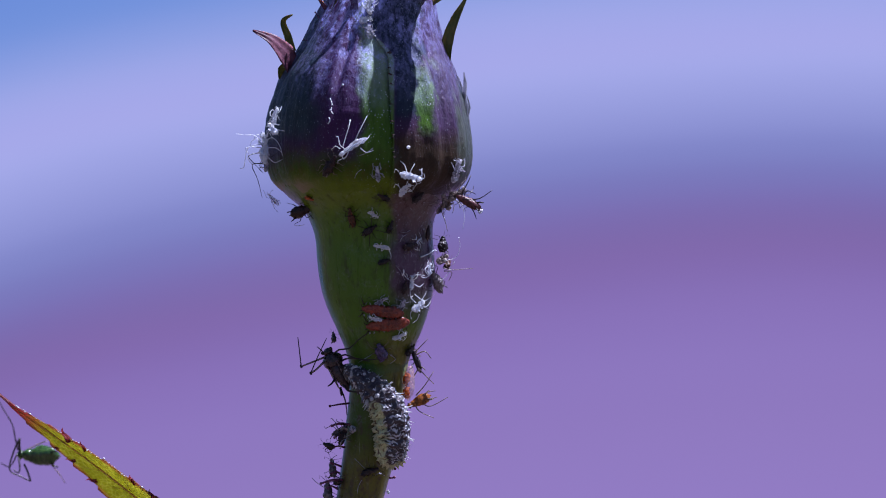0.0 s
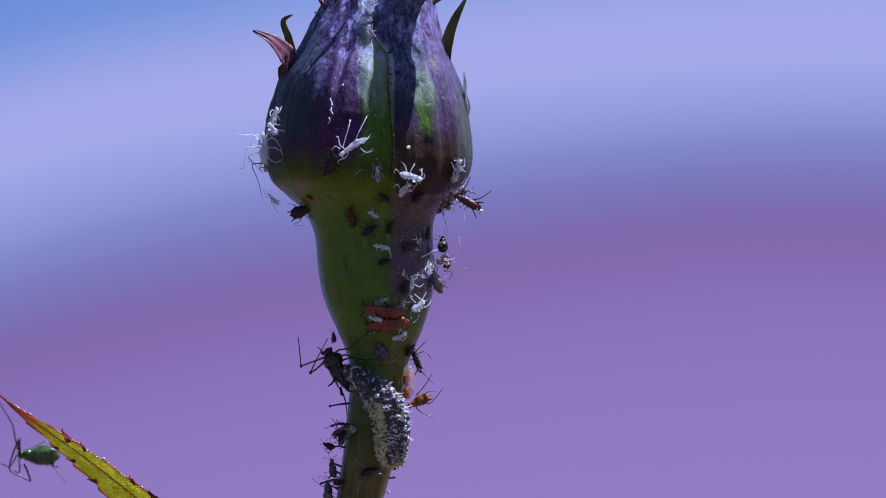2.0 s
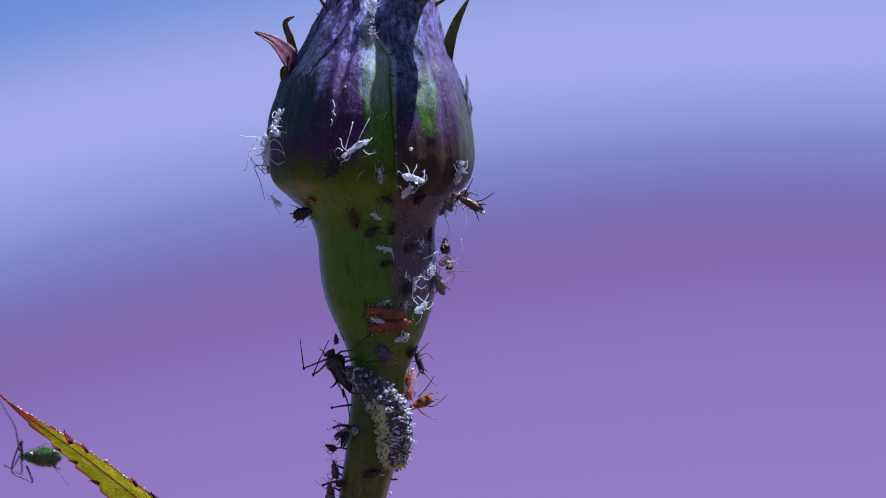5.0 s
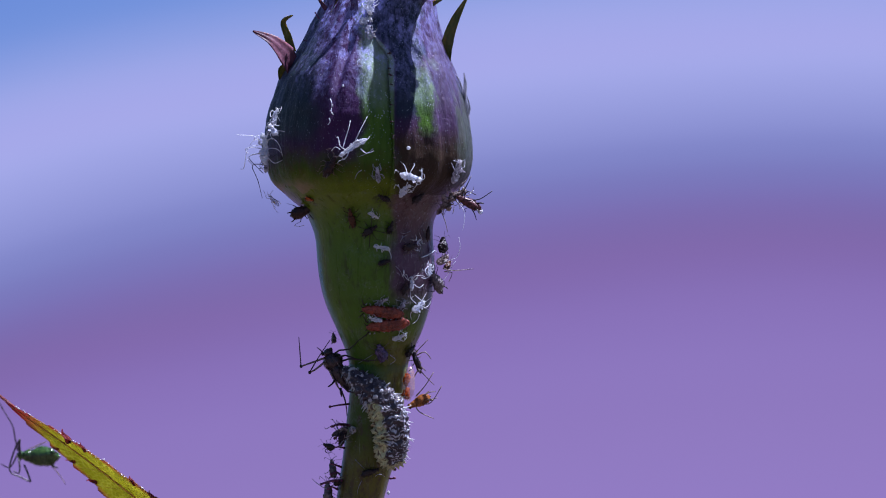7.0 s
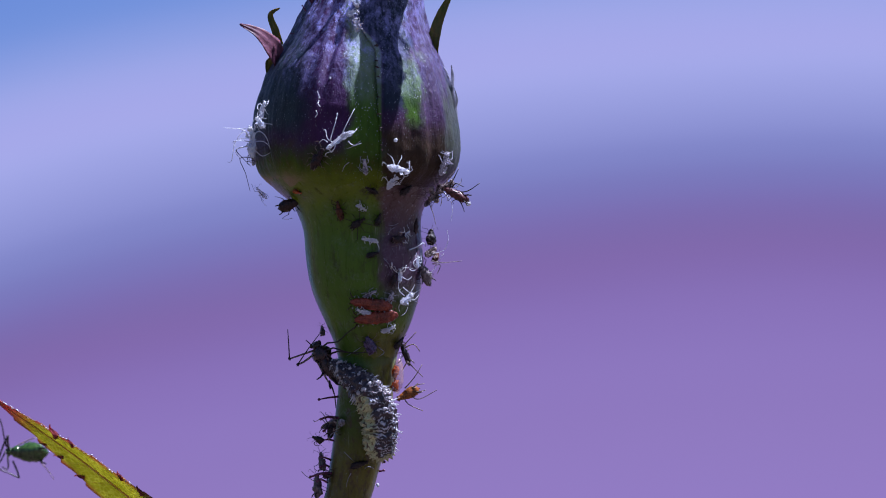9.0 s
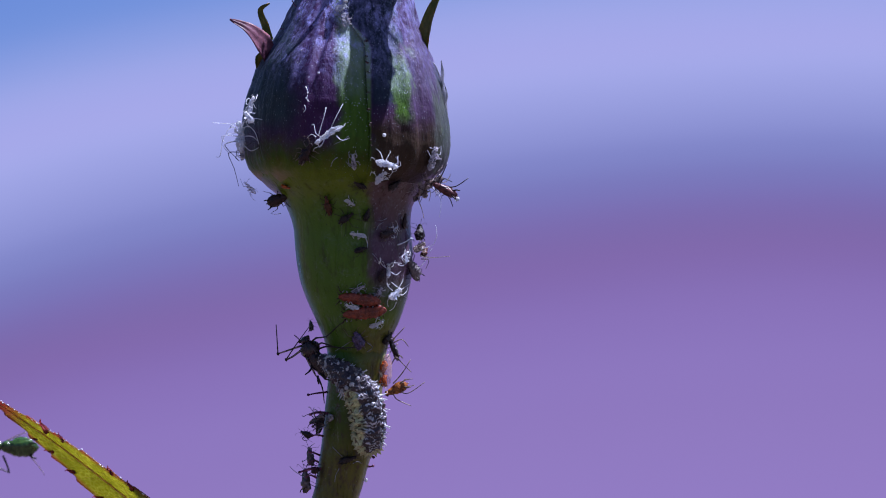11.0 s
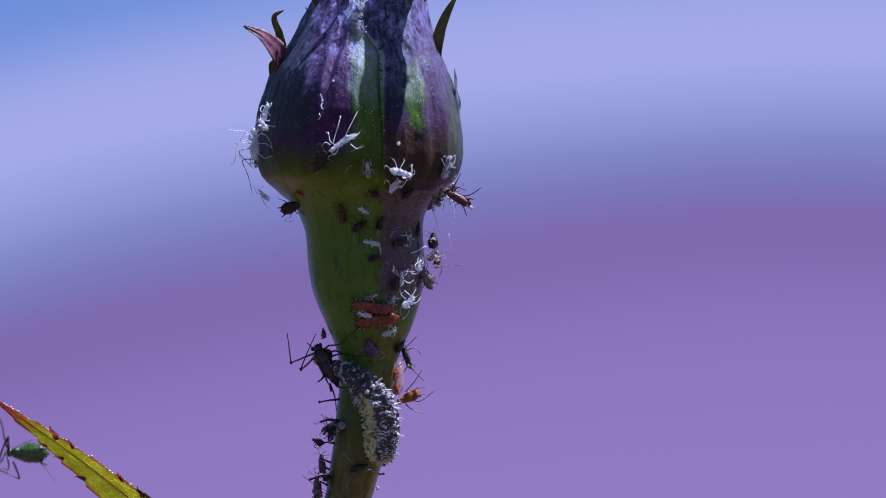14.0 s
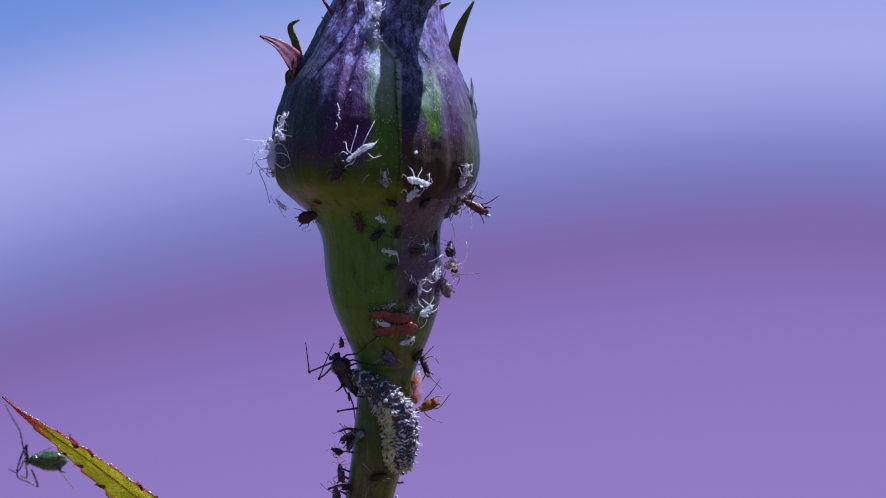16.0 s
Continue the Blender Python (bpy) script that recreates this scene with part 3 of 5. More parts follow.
    stalk = bend([far, far + across * 0.010, (far + (at(foot_c, 2600) - BASE)) / 2 + Vector((0.006, 0, -0.004)), at(foot_c, 2600) - BASE], 6)
    tube(bm, [inv @ p for p in stalk], [12 / PM + 10 / PM * i / len(stalk) for i in range(len(stalk))], 8)
    part("stalk", bm, M_HIP, ob, "green leaf stalk")
    return ob


LEAF = leaf(ROSE)


# ---- insects ----
def shed_skin(name, dark, light, thinnest, glow):
    """Papery cast skin, clear where it is thin, that glows with the sun behind it."""
    k = Mat(name)
    a, b = k.noise(5200, 4), k.noise(12000, 3, 0.6)
    base = k.mix(k.step(a, 0.36, 0.60), dark, light)
    k.put("Base Color", base)
    k.put("Roughness", k.step(b, 0.3, 0.7, 0.16, 0.45))
    k.put("Specular IOR Level", 0.7)
    k.put("Alpha", k.step(k.math("ADD", k.math("MULTIPLY", a, 0.5), k.math("MULTIPLY", b, 0.5)), 0.40, 0.54, thinnest, 1.0))
    k.bump(k.math("ADD", a, b), 0.00007)
    k.sheer(base, glow)
    return k.m


M_BLACK = plain("black_aphid_skin", (0.003, 0.002, 0.004), (0.024, 0.013, 0.020), 0.32, 6000, 20000, 0.00008, 0.35)
M_CAUGHT = plain("caught_aphid_skin", (0.008, 0.005, 0.008), (0.052, 0.030, 0.042), 0.26, 4600, 20000, 0.00008, 0.5)
M_BROWN = plain("brown_aphid_skin", (0.006, 0.003, 0.005), (0.044, 0.020, 0.024), 0.32, 6000, 20000, 0.00004, 0.3)
M_ROSY = plain("rosy_aphid_skin", (0.020, 0.007, 0.010), (0.150, 0.052, 0.060), 0.35, 5000, 20000, 0.00004, 0.3)
M_RUST = plain("rust_aphid_skin", (0.022, 0.008, 0.005), (0.095, 0.028, 0.014), 0.4, 5000, 20000, 0.00004, 0.3, 0.2)
M_RED = plain("orange_aphid_skin", (0.085, 0.018, 0.016), (0.36, 0.070, 0.036), 0.28, 2600, 15000, 0.00006, 0.5, 0.0, 0.25, sheer=0.3)
M_AMBER = plain("amber_aphid_skin", (0.34, 0.045, 0.004), (0.78, 0.17, 0.012), 0.25, 5000, 20000, 0.00003, 0.5, 0.0, 0.4, sheer=0.4)
M_GREEN = plain("green_aphid_skin", (0.010, 0.034, 0.008), (0.052, 0.115, 0.022), 0.16, 4000, 16000, 0.00003, 0.5, 0.3, 0.5)
M_GREY = plain("grey_aphid_skin", (0.036, 0.028, 0.036), (0.20, 0.165, 0.185), 0.5, 6000, 20000, 0.00003, 0.4)
M_VIOLET = plain("violet_aphid_skin", (0.014, 0.008, 0.034), (0.115, 0.078, 0.200), 0.3, 5000, 20000, 0.00004, 0.5)
M_WHITE = shed_skin("cast_skin", (0.80, 0.84, 0.98), (0.95, 0.96, 1.0), 0.85, 0.42)
M_VEIL = plain("thin_cast_skin", (0.30, 0.30, 0.40), (0.62, 0.62, 0.76), 0.5, 6000, 24000, 0.00004, 0.4, 0.1, alpha=0.4)
M_HONEY = plain("honey_aphid_skin", (0.075, 0.024, 0.006), (0.40, 0.135, 0.022), 0.3, 3200, 16000, 0.00004, 0.4, 0.0, 0.2, sheer=0.25)
M_DUSTY = shed_skin("dusty_cast_skin", (0.30, 0.28, 0.34), (0.80, 0.78, 0.88), 0.40, 0.45)
M_TAN = shed_skin("tan_cast_skin", (0.10, 0.075, 0.07), (0.50, 0.42, 0.42), 0.45, 0.4)
M_SHANK = plain("cast_leg_skin", (0.26, 0.26, 0.34), (0.62, 0.62, 0.76), 0.25, 6000, 24000, 0.00001, 0.7, alpha=0.75, sheer=0.35)
M_LEG = plain("dark_leg_skin", (0.004, 0.003, 0.004), (0.030, 0.020, 0.022), 0.4, 9000, 30000, 0.00001)
M_PALE_LEG = plain("pale_leg_skin", (0.10, 0.07, 0.06), (0.38, 0.29, 0.25), 0.35, 7000, 24000, 0.00001, alpha=0.85, sheer=0.25)

M_CLEAR = plain("clear_husk_skin", (0.55, 0.30, 0.24), (0.80, 0.58, 0.52), 0.10, 5000, 16000, 0.00008, 0.9, coat=1.0, alpha=0.34)

RIDERS = []   # things that sway with the rose


def seat(px, py, heading, lift, normal=None, depth=None):
    """A pose on the plant: x the way the head points, z away from the surface."""
    p, n = skin(px, py, 0)
    if depth is not None:
        p = at(px, py, depth)
    if normal is not None:
        n = Vector(normal).normalized()
    p = p + n * lift / PM
    a = radians(heading)
    d = Vector((math.cos(a), 0, math.sin(a)))
    d = d - n * d.dot(n)
    if d.length < 0.15:
        d = Vector((0, -1, 0)) - n * (-n.y)
    d.normalize()
    m = Matrix.Identity(4)
    for i, c in enumerate((d, n.cross(d), n)):
        m.col[i][:3] = c
    m.translation = p
    return m


def legs(ob, L, width, mat, rng, reach=0.75, thick=0.022, antenna=0.8, drop=0.30, name="leg"):
    """Six jointed legs and two feelers in the thing's space."""
    for k, (x0, fan) in enumerate(((0.20, 0.7), (0.02, 0.05), (-0.10, -0.75))):
        for s in (-1, 1):
            f = fan + rng.uniform(-0.3, 0.3)
            r = reach * rng.uniform(0.75, 1.2)
            hip = Vector((x0, s * width * 0.55, -0.06)) * L
            knee = hip + Vector((f * 0.45 * r, s * 0.50 * r, rng.uniform(-0.06, 0.16))) * L
            foot = knee + Vector((f * 0.50 * r + rng.uniform(-.25, .25), s * rng.uniform(0.05, 0.35) * r, -drop - rng.uniform(-0.1, 0.12))) * L
            toe = foot + Vector((f * 0.10, s * 0.06, -0.02)) * L
            bm = bmesh.new()
            tube(bm, [hip, hip.lerp(knee, 0.6), knee, knee.lerp(foot, 0.15), knee.lerp(foot, 0.6), foot, toe], [thick * L * q for q in (1.3, 1.5, 1.2, 0.85, 0.75, 0.7, 0.55)], 6)
            part(name, bm, mat, ob)
    for s in (-1, 1):
        if antenna <= 0:
            break
        a = Vector((0.50, s * 0.07, 0.06)) * L
        b = a + Vector((0.20 + rng.uniform(0, .1), s * 0.22, 0.16)) * L
        c = b + Vector((rng.uniform(-0.6, 0.1), s * rng.uniform(0.15, 0.5), rng.uniform(0, 0.2))) * L * antenna
        bm = bmesh.new()
        pts = bend([a, b, c], 3)
        tube(bm, pts, [thick * L * (0.8 - 0.5 * i / len(pts)) for i in range(len(pts))], 5)
        part("antenna", bm, mat, ob)


def aphid(px, py, L, heading, mat, label, seed, normal=None, depth=None, lift=None, leg_mat=None, fat=0.30, reach=0.52, antenna=0.4, group="aphids on the rosebud", ride=True, cornicles=True, limbs=(), rough=0.42):
    """An aphid: pear-shaped body, head, feelers, legs and the two tubes at its rear."""
    rng = random.Random(seed)
    ob = empty("aphid", seat(px, py, heading, L * 0.24 if lift is None else lift, normal, depth))
    tagged(ob, label, "aphid", group)
    l, fat = L / PM, fat * 0.84
    bm = bmesh.new()
    ball(bm, (-0.10 * l, 0, 0), (0.42 * l, fat * l, fat * 0.85 * l), 20, 22, rough, None, 0.22, seed, 0.05)
    part("abdomen", bm, mat, ob)
    bm = bmesh.new()
    ball(bm, (0.24 * l, 0, 0), (0.16 * l, fat * 0.62 * l, fat * 0.58 * l), 12, 8, 0.10, None, 0.1, seed + 1)
    part("thorax", bm, mat, ob)
    bm = bmesh.new()
    ball(bm, (0.42 * l, 0, -0.01 * l), (0.10 * l, fat * 0.46 * l, fat * 0.42 * l), 10, 7, 0.08, None, 0.1, seed + 2)
    part("head", bm, mat, ob)
    for s in (-1, 1):
        bm = bmesh.new()
        ball(bm, (0.44 * l, s * fat * 0.42 * l, 0.03 * l), (0.035 * l,) * 3, 7, 5)
        part("eye", bm, M_LEG, ob)
        if cornicles:
            bm = bmesh.new()
            a = Vector((-0.34, s * fat * 0.55, fat * 0.45)) * l
            tube(bm, [a, a + Vector((-0.10, s * 0.05, 0.09)) * l, a + Vector((-0.20, s * 0.07, 0.13)) * l], [0.030 * l, 0.024 * l, 0.022 * l], 6)
            part("cornicle", bm, leg_mat or M_LEG, ob)
    bm = bmesh.new()
    ball(bm, (-0.53 * l, 0, 0.0), (0.07 * l, 0.03 * l, 0.03 * l), 7, 5)
    part("tail", bm, mat, ob)
    if reach > 0:
        legs(ob, l, fat * 1.2, leg_mat or M_LEG, rng, reach, 0.013, antenna)
    for spine in limbs:
        limb(ob, [(q[0], q[1], (depth or -60) - q[2]) for q in spine], 1.3, 0.6, leg_mat or M_LEG)
    if ride:
        RIDERS.append(ob)
    return ob


def cast(px, py, L, heading, seed, mat=None, label="shed white aphid skin with splayed legs", normal=None, depth=None, lift=None, fat=0.15, reach=0.36, antenna=0.3, limbs=(), limb_mat=None, stout=1.0):
    """A shed aphid skin: a hull split along the back, torn flaps and thin jointed legs; limbs: long ones along plan points, with their depth off the skin."""
    rng = random.Random(seed)
    mat = mat or M_WHITE
    thin = limb_mat or (M_SHANK if mat == M_DUSTY else mat)
    ob = empty("cast_skin", seat(px, py, heading, L * 0.17 if lift is None else lift, normal, depth))
    tagged(ob, label, "cast skin", "shed aphid skins")
    l = L / PM
    sway1, sway2 = rng.uniform(-0.10, 0.10), rng.uniform(0, 6)
    rows = []
    for i in range(31):
        x = -0.50 + 0.92 * i / 30
        prof = np.interp(x, [-.5, -.46, -.34, -.18, 0.0, .12, .22, .33, .42], [.10, .38, .80, 1.0, .86, .62, .74, .56, .20])
        row = []
        for q in range(24):
            a = 2 * math.pi * q / 24
            c, z = math.cos(a), math.sin(a)
            rr = fat * 0.92 * prof * (1.25 - 1.1 * abs(noise.noise((c * 1.7 + seed, z * 1.7, x * 8))) - 0.9 * abs(noise.noise((c * 4.5, z * 4.5 + seed, x * 17))) + 0.25 * noise.noise((c * 9, z * 9, x * 40 + seed)))
            if -0.25 < x < 0.4:
                rr *= 1 - 0.8 * math.exp(-((a - math.pi / 2) / 0.5) ** 2)
            row.append(Vector((x, c * rr + sway1 * math.sin(x * 5 + sway2), z * rr * 0.95)) * l)
        rows.append(row)
    bm = bmesh.new()
    grid(bm, rows)
    part("hull", bm, mat, ob, smooth=False)
    bm = bmesh.new()
    ball(bm, (0.44 * l, sway1 * math.sin(2.2 + sway2) * l, 0.02 * l), (0.10 * l, fat * 0.62 * l, fat * 0.42 * l), 10, 8, 0.5, None, 0.2, seed + 0.5)
    part("head", bm, mat, ob)
    for s in (-1, 1, -1, 1):
        # a torn flap of the back that curls outwards
        x0, curl = rng.uniform(-0.25, 0.2), rng.uniform(0.6, 1.9)
        strip = []
        for i in range(7):
            w = math.sin(math.pi * (i + 0.6) / 7.6) * rng.uniform(0.7, 1.1)
            x = x0 - 0.10 + 0.20 * i / 6
            strip.append([Vector((x + 0.02 * q, s * (0.02 + w * fat * 0.8 * math.sin(curl * q / 3)), fat * 0.35 + w * fat * 0.9 * (1 - math.cos(curl * q / 3)) + 0.01)) * l for q in range(4)])
        bm = bmesh.new()
        grid(bm, [r + [p - Vector((0, 0, 0.012 * l)) for p in r[::-1]] for r in strip])
        part("flap", bm, mat, ob, smooth=False)
    for k in range(max(2, 6 - len(limbs))):
        s = -1 if k % 2 else 1
        x0 = (0.26, 0.26, -0.02, 0.06, -0.10, 0.14)[k] + rng.uniform(-.05, .05)
        r = reach * rng.uniform(0.7, 1.35)
        p = [Vector((x0, s * fat * 0.5, -0.02)) * l]
        a = rng.uniform(-0.5, 0.5) + (0.6 if k < 2 else -0.6 if k > 3 else 0)
        for q, step in enumerate((0.45, 0.62, 0.18)):
            p.append(p[-1] + Vector((math.sin(a) * step * r, s * math.cos(a) * step * r, (0.10, -0.14, -0.03)[q])) * l)
            a += rng.choice((-1, 1)) * rng.uniform(0.5, 1.3)
        bm = bmesh.new()
        pts = bend(p, 3)
        n = len(pts)
        tube(bm, pts, [(0.80 - 0.45 * i / n) * min(1, L / 34) / PM * (1.3 if i in (3, 6) else 1.0) for i in range(n)], 6)
        part("leg", bm, thin, ob)
    if antenna > 0:
        for s in (-1, 1):
            a = Vector((0.50, s * 0.05, 0.03)) * l
            b = a + Vector((rng.uniform(.1, .4), s * rng.uniform(.1, .4), 0.05)) * l * antenna
            c = b + Vector((rng.uniform(-.7, .3), s * rng.uniform(.2, .7), 0.0)) * l * antenna
            bm = bmesh.new()
            pts = bend([a, b, c], 3)
            tube(bm, pts, [(0.015 - 0.008 * i / len(pts)) * l for i in range(len(pts))], 5)
            part("antenna", bm, thin, ob)
    for spine in limbs:
        if depth is None:
            pts3 = [(q[0], q[1], skin(q[0], q[1])[0].y * PM - q[2]) for q in spine]
        else:
            pts3 = [(q[0], q[1], depth - q[2]) for q in spine]
        limb(ob, pts3, stout * 0.9, stout * 0.4, thin)
    RIDERS.append(ob)
    return ob


def grub(px, py, L, heading, half, mat, label, seed, lift=9):
    """A stout, blunt, ringed body with a pale skirt and stubby legs."""
    rng = random.Random(seed)
    ob = empty("aphid", seat(px, py, heading, lift))
    tagged(ob, label, "aphid", "aphids on the rosebud")
    l, h = L / PM, half / PM
    rows = []
    for i in range(64):
        x = i / 63 * 2 - 1
        r = (1 - abs(x) ** 3.2) ** 0.6 * (1 - 0.16 * x) + 0.02
        ring = x * 26 + 0.5 * noise.noise((x * 4, seed, 0))
        row = []
        for k in range(30):
            a = 2 * math.pi * k / 30
            c, z = math.cos(a), math.sin(a)
            rr = r * (1 + 0.06 * math.cos(ring) + 0.16 * noise.noise((c * 1.6, z * 1.6, x * 4 + seed)) + 0.12 * noise.noise((c * 5, z * 5, x * 13 + seed)))
            rr *= 1 - 0.16 * math.exp(-((a - math.pi / 2 - 0.5) / 0.16) ** 2) - 0.12 * math.exp(-((a - math.pi / 2 + 0.55) / 0.16) ** 2)
            row.append(Vector((x * l / 2, c * rr * h, z * rr * h * 0.7)))
        rows.append(row)
    bm = bmesh.new()
    grid(bm, rows)
    part("body", bm, mat, ob)
    for s in (-1, 1):
        for k in range(9):
            bm = bmesh.new()
            x = (-0.42 + 0.84 * k / 8) * l
            a = Vector((x, s * h * 0.95, 0.1 * h))
            tube(bm, [a, a + Vector((rng.uniform(-.02, .02) * l, s * h * 0.16, 0.04 * h)), a + Vector((rng.uniform(-.03, .03) * l, s * h * 0.34, -0.1 * h))], [h * 0.12, h * 0.09, h * 0.03], 5)
            part("fringe", bm, M_SHANK if k % 3 else M_RUST, ob)
    for k in range(4):
        bm = bmesh.new()
        a = Vector((0.44 * l, (k - 1.5) * h * 0.5, -0.1 * h))
        tube(bm, bend([a, a + Vector((0.05 * l, (k - 1.5) * h * 0.3, 0.2 * h)), a + Vector((0.09 * l, (k - 1.5) * h * 0.7, -0.3 * h))], 2), [h * q for q in (0.12, 0.11, 0.10, 0.07, 0.05)], 6)
        part("leg", bm, M_BROWN, ob)
    RIDERS.append(ob)
    return ob


def limb(ob, spine, r0, r1, mat, name="leg", knots=3, label=""):
    """A leg or feeler of a placed thing along plan points."""
    inv = (ob.parent or ob).matrix_world.inverted()
    pts = bend([inv @ at(*p) for p in spine], knots)
    n = len(pts) - 1
    bm = bmesh.new()
    tube(bm, pts, [(r0 + (r1 - r0) * i / n) / PM for i in range(n + 1)], 7)
    return part(name, bm, mat, ob, label)


def husk():
    """A clear, swollen aphid skin with the orange remains of its inside."""
    ob = empty("aphid_husk", seat(721, 678, 84, 4, (0.6, -0.8, 0), -30))
    tagged(ob, "clear glassy aphid husk with orange remains inside", "aphid", "aphids on the rosebud")
    l = 60 / PM
    bm = bmesh.new()
    ball(bm, (0, 0, 0), (0.5 * l, 0.20 * l, 0.16 * l), 20, 22, 0.16, None, 0.12, 3, 0.03)
    part("shell", bm, M_CLEAR, ob, "clear wrinkled shell")
    for x, y, r in ((0.14, 0.08, 0.095), (-0.27, 0.07, 0.105), (0.02, 0.10, 0.06), (-0.36, 0.02, 0.07)):
        bm = bmesh.new()
        ball(bm, (x * l, y * l, 0), (r * 1.5 * l, r * 1.15 * l, r * 0.9 * l), 16, 12, 0.6, None, 0, x * 9)
        part("remains", bm, M_AMBER, ob, "orange remains")
    for spine in ([(716, 700, -40), (708, 706, -50), (704, 698, -52)], [(724, 655, -40), (730, 650, -44), (727, 641, -42)]):
        limb(ob, spine, 0.9, 0.5, M_SHANK)
    RIDERS.append(ob)


# the large dark aphid that the larva has caught
def caught_aphid():
    ob = empty("winged_aphid", seat(596, 652, 120, 0, (-0.3, -0.94, -0.1), -34))
    bpy.context.view_layer.update()
    tagged(ob, "large black aphid seized by the hoverfly larva", "aphid", "aphids on the rosebud")
    l = 78 / PM
    bm = bmesh.new()
    ball(bm, (-0.18 * l, 0, 0), (0.37 * l, 0.165 * l, 0.17 * l), 20, 20, 0.16, None, -0.34, 3, 0.03)
    part("abdomen", bm, M_CAUGHT, ob)
    bm = bmesh.new()
    ball(bm, (0.20 * l, 0, 0.01 * l), (0.20 * l, 0.225 * l, 0.20 * l), 18, 12, 0.18, None, 0.16, 4)
    part("thorax", bm, M_CAUGHT, ob)
    bm = bmesh.new()
    ball(bm, (0.42 * l, 0, 0), (0.09 * l, 0.12 * l, 0.10 * l), 12, 8, 0.08, None, 0.1, 5)
    part("head", bm, M_CAUGHT, ob)
    for s in (-1, 1):
        bm = bmesh.new()
        ball(bm, (0.45 * l, s * 0.11 * l, 0.04 * l), (0.045 * l,) * 3, 8, 6)
        part("eye", bm, M_LEG, ob)
        bm = bmesh.new()
        tube(bm, [Vector((-0.42, s * 0.12, 0.06)) * l, Vector((-0.52, s * 0.16, 0.10)) * l, Vector((-0.60, s * 0.17, 0.12)) * l], [0.03 * l, 0.022 * l, 0.02 * l], 6)
        part("cornicle", bm, M_LEG, ob)
        # folded, crumpled wing stubs along the back
        bm = bmesh.new()
        ball(bm, (-0.10 * l, s * 0.13 * l, 0.13 * l), (0.30 * l, 0.022 * l, 0.05 * l), 10, 10, 0.3, None, 0.3, 6 + s)
        part("wing_pad", bm, M_TAN, ob, "pale crumpled wing stub")
    front = [limb(ob, [(576, 632, -40), (556, 640, -52), (533, 649, -56)], 2.1, 1.4, M_PALE_LEG, knots=2),
             limb(ob, [(574, 640, -44), (560, 654, -56), (550, 661, -58)], 2.1, 1.4, M_PALE_LEG, knots=2)]
    for leg, p in zip(front, ((533, 649, -56), (550, 661, -58))):
        bm = bmesh.new()
        ball(bm, ob.matrix_world.inverted() @ at(*p), (3.2 / PM, 2.4 / PM, 2.4 / PM), 9, 7)
        part("knee", bm, M_LEG, leg, "dark knee")
    limb(front[0], [(533, 649, -56), (530, 622, -60), (527, 597, -60)], 1.25, 0.7, M_LEG, "shin", 2)
    limb(front[1], [(550, 661, -58), (562, 632, -64), (578, 599, -64)], 1.25, 0.7, M_LEG, "shin", 2)
    limb(ob, [(572, 624, -40), (566, 618, -44), (561, 614, -46)], 1.2, 0.7, M_LEG, "antenna")
    limb(ob, [(590, 628, -44), (600, 619, -56), (618, 617, -62), (634, 602, -74), (655, 586, -84)], 1.9, 0.7, M_LEG, knots=2)
    limb(ob, [(596, 634, -44), (610, 628, -60), (628, 634, -70), (655, 640, -72)], 2.0, 0.8, M_LEG, knots=2)
    limb(ob, [(602, 640, -40), (618, 634, -58), (645, 637, -72), (672, 636, -72)], 2.0, 0.8, M_LEG, knots=2)
    limb(ob, [(592, 672, -44), (587, 679, -50), (580, 684, -52)], 2.2, 1.0, M_LEG, knots=2)
    limb(ob, [(602, 686, -38), (608, 700, -42), (612, 714, -42), (614, 735, -40)], 1.8, 0.8, M_LEG, knots=2)
    limb(ob, [(606, 678, -40), (616, 692, -46), (634, 694, -62)], 2.4, 1.2, M_LEG, knots=2)
    limb(ob, [(608, 655, -44), (617, 664, -54), (618, 676, -58)], 2.0, 1.0, M_LEG, knots=2)
    return ob


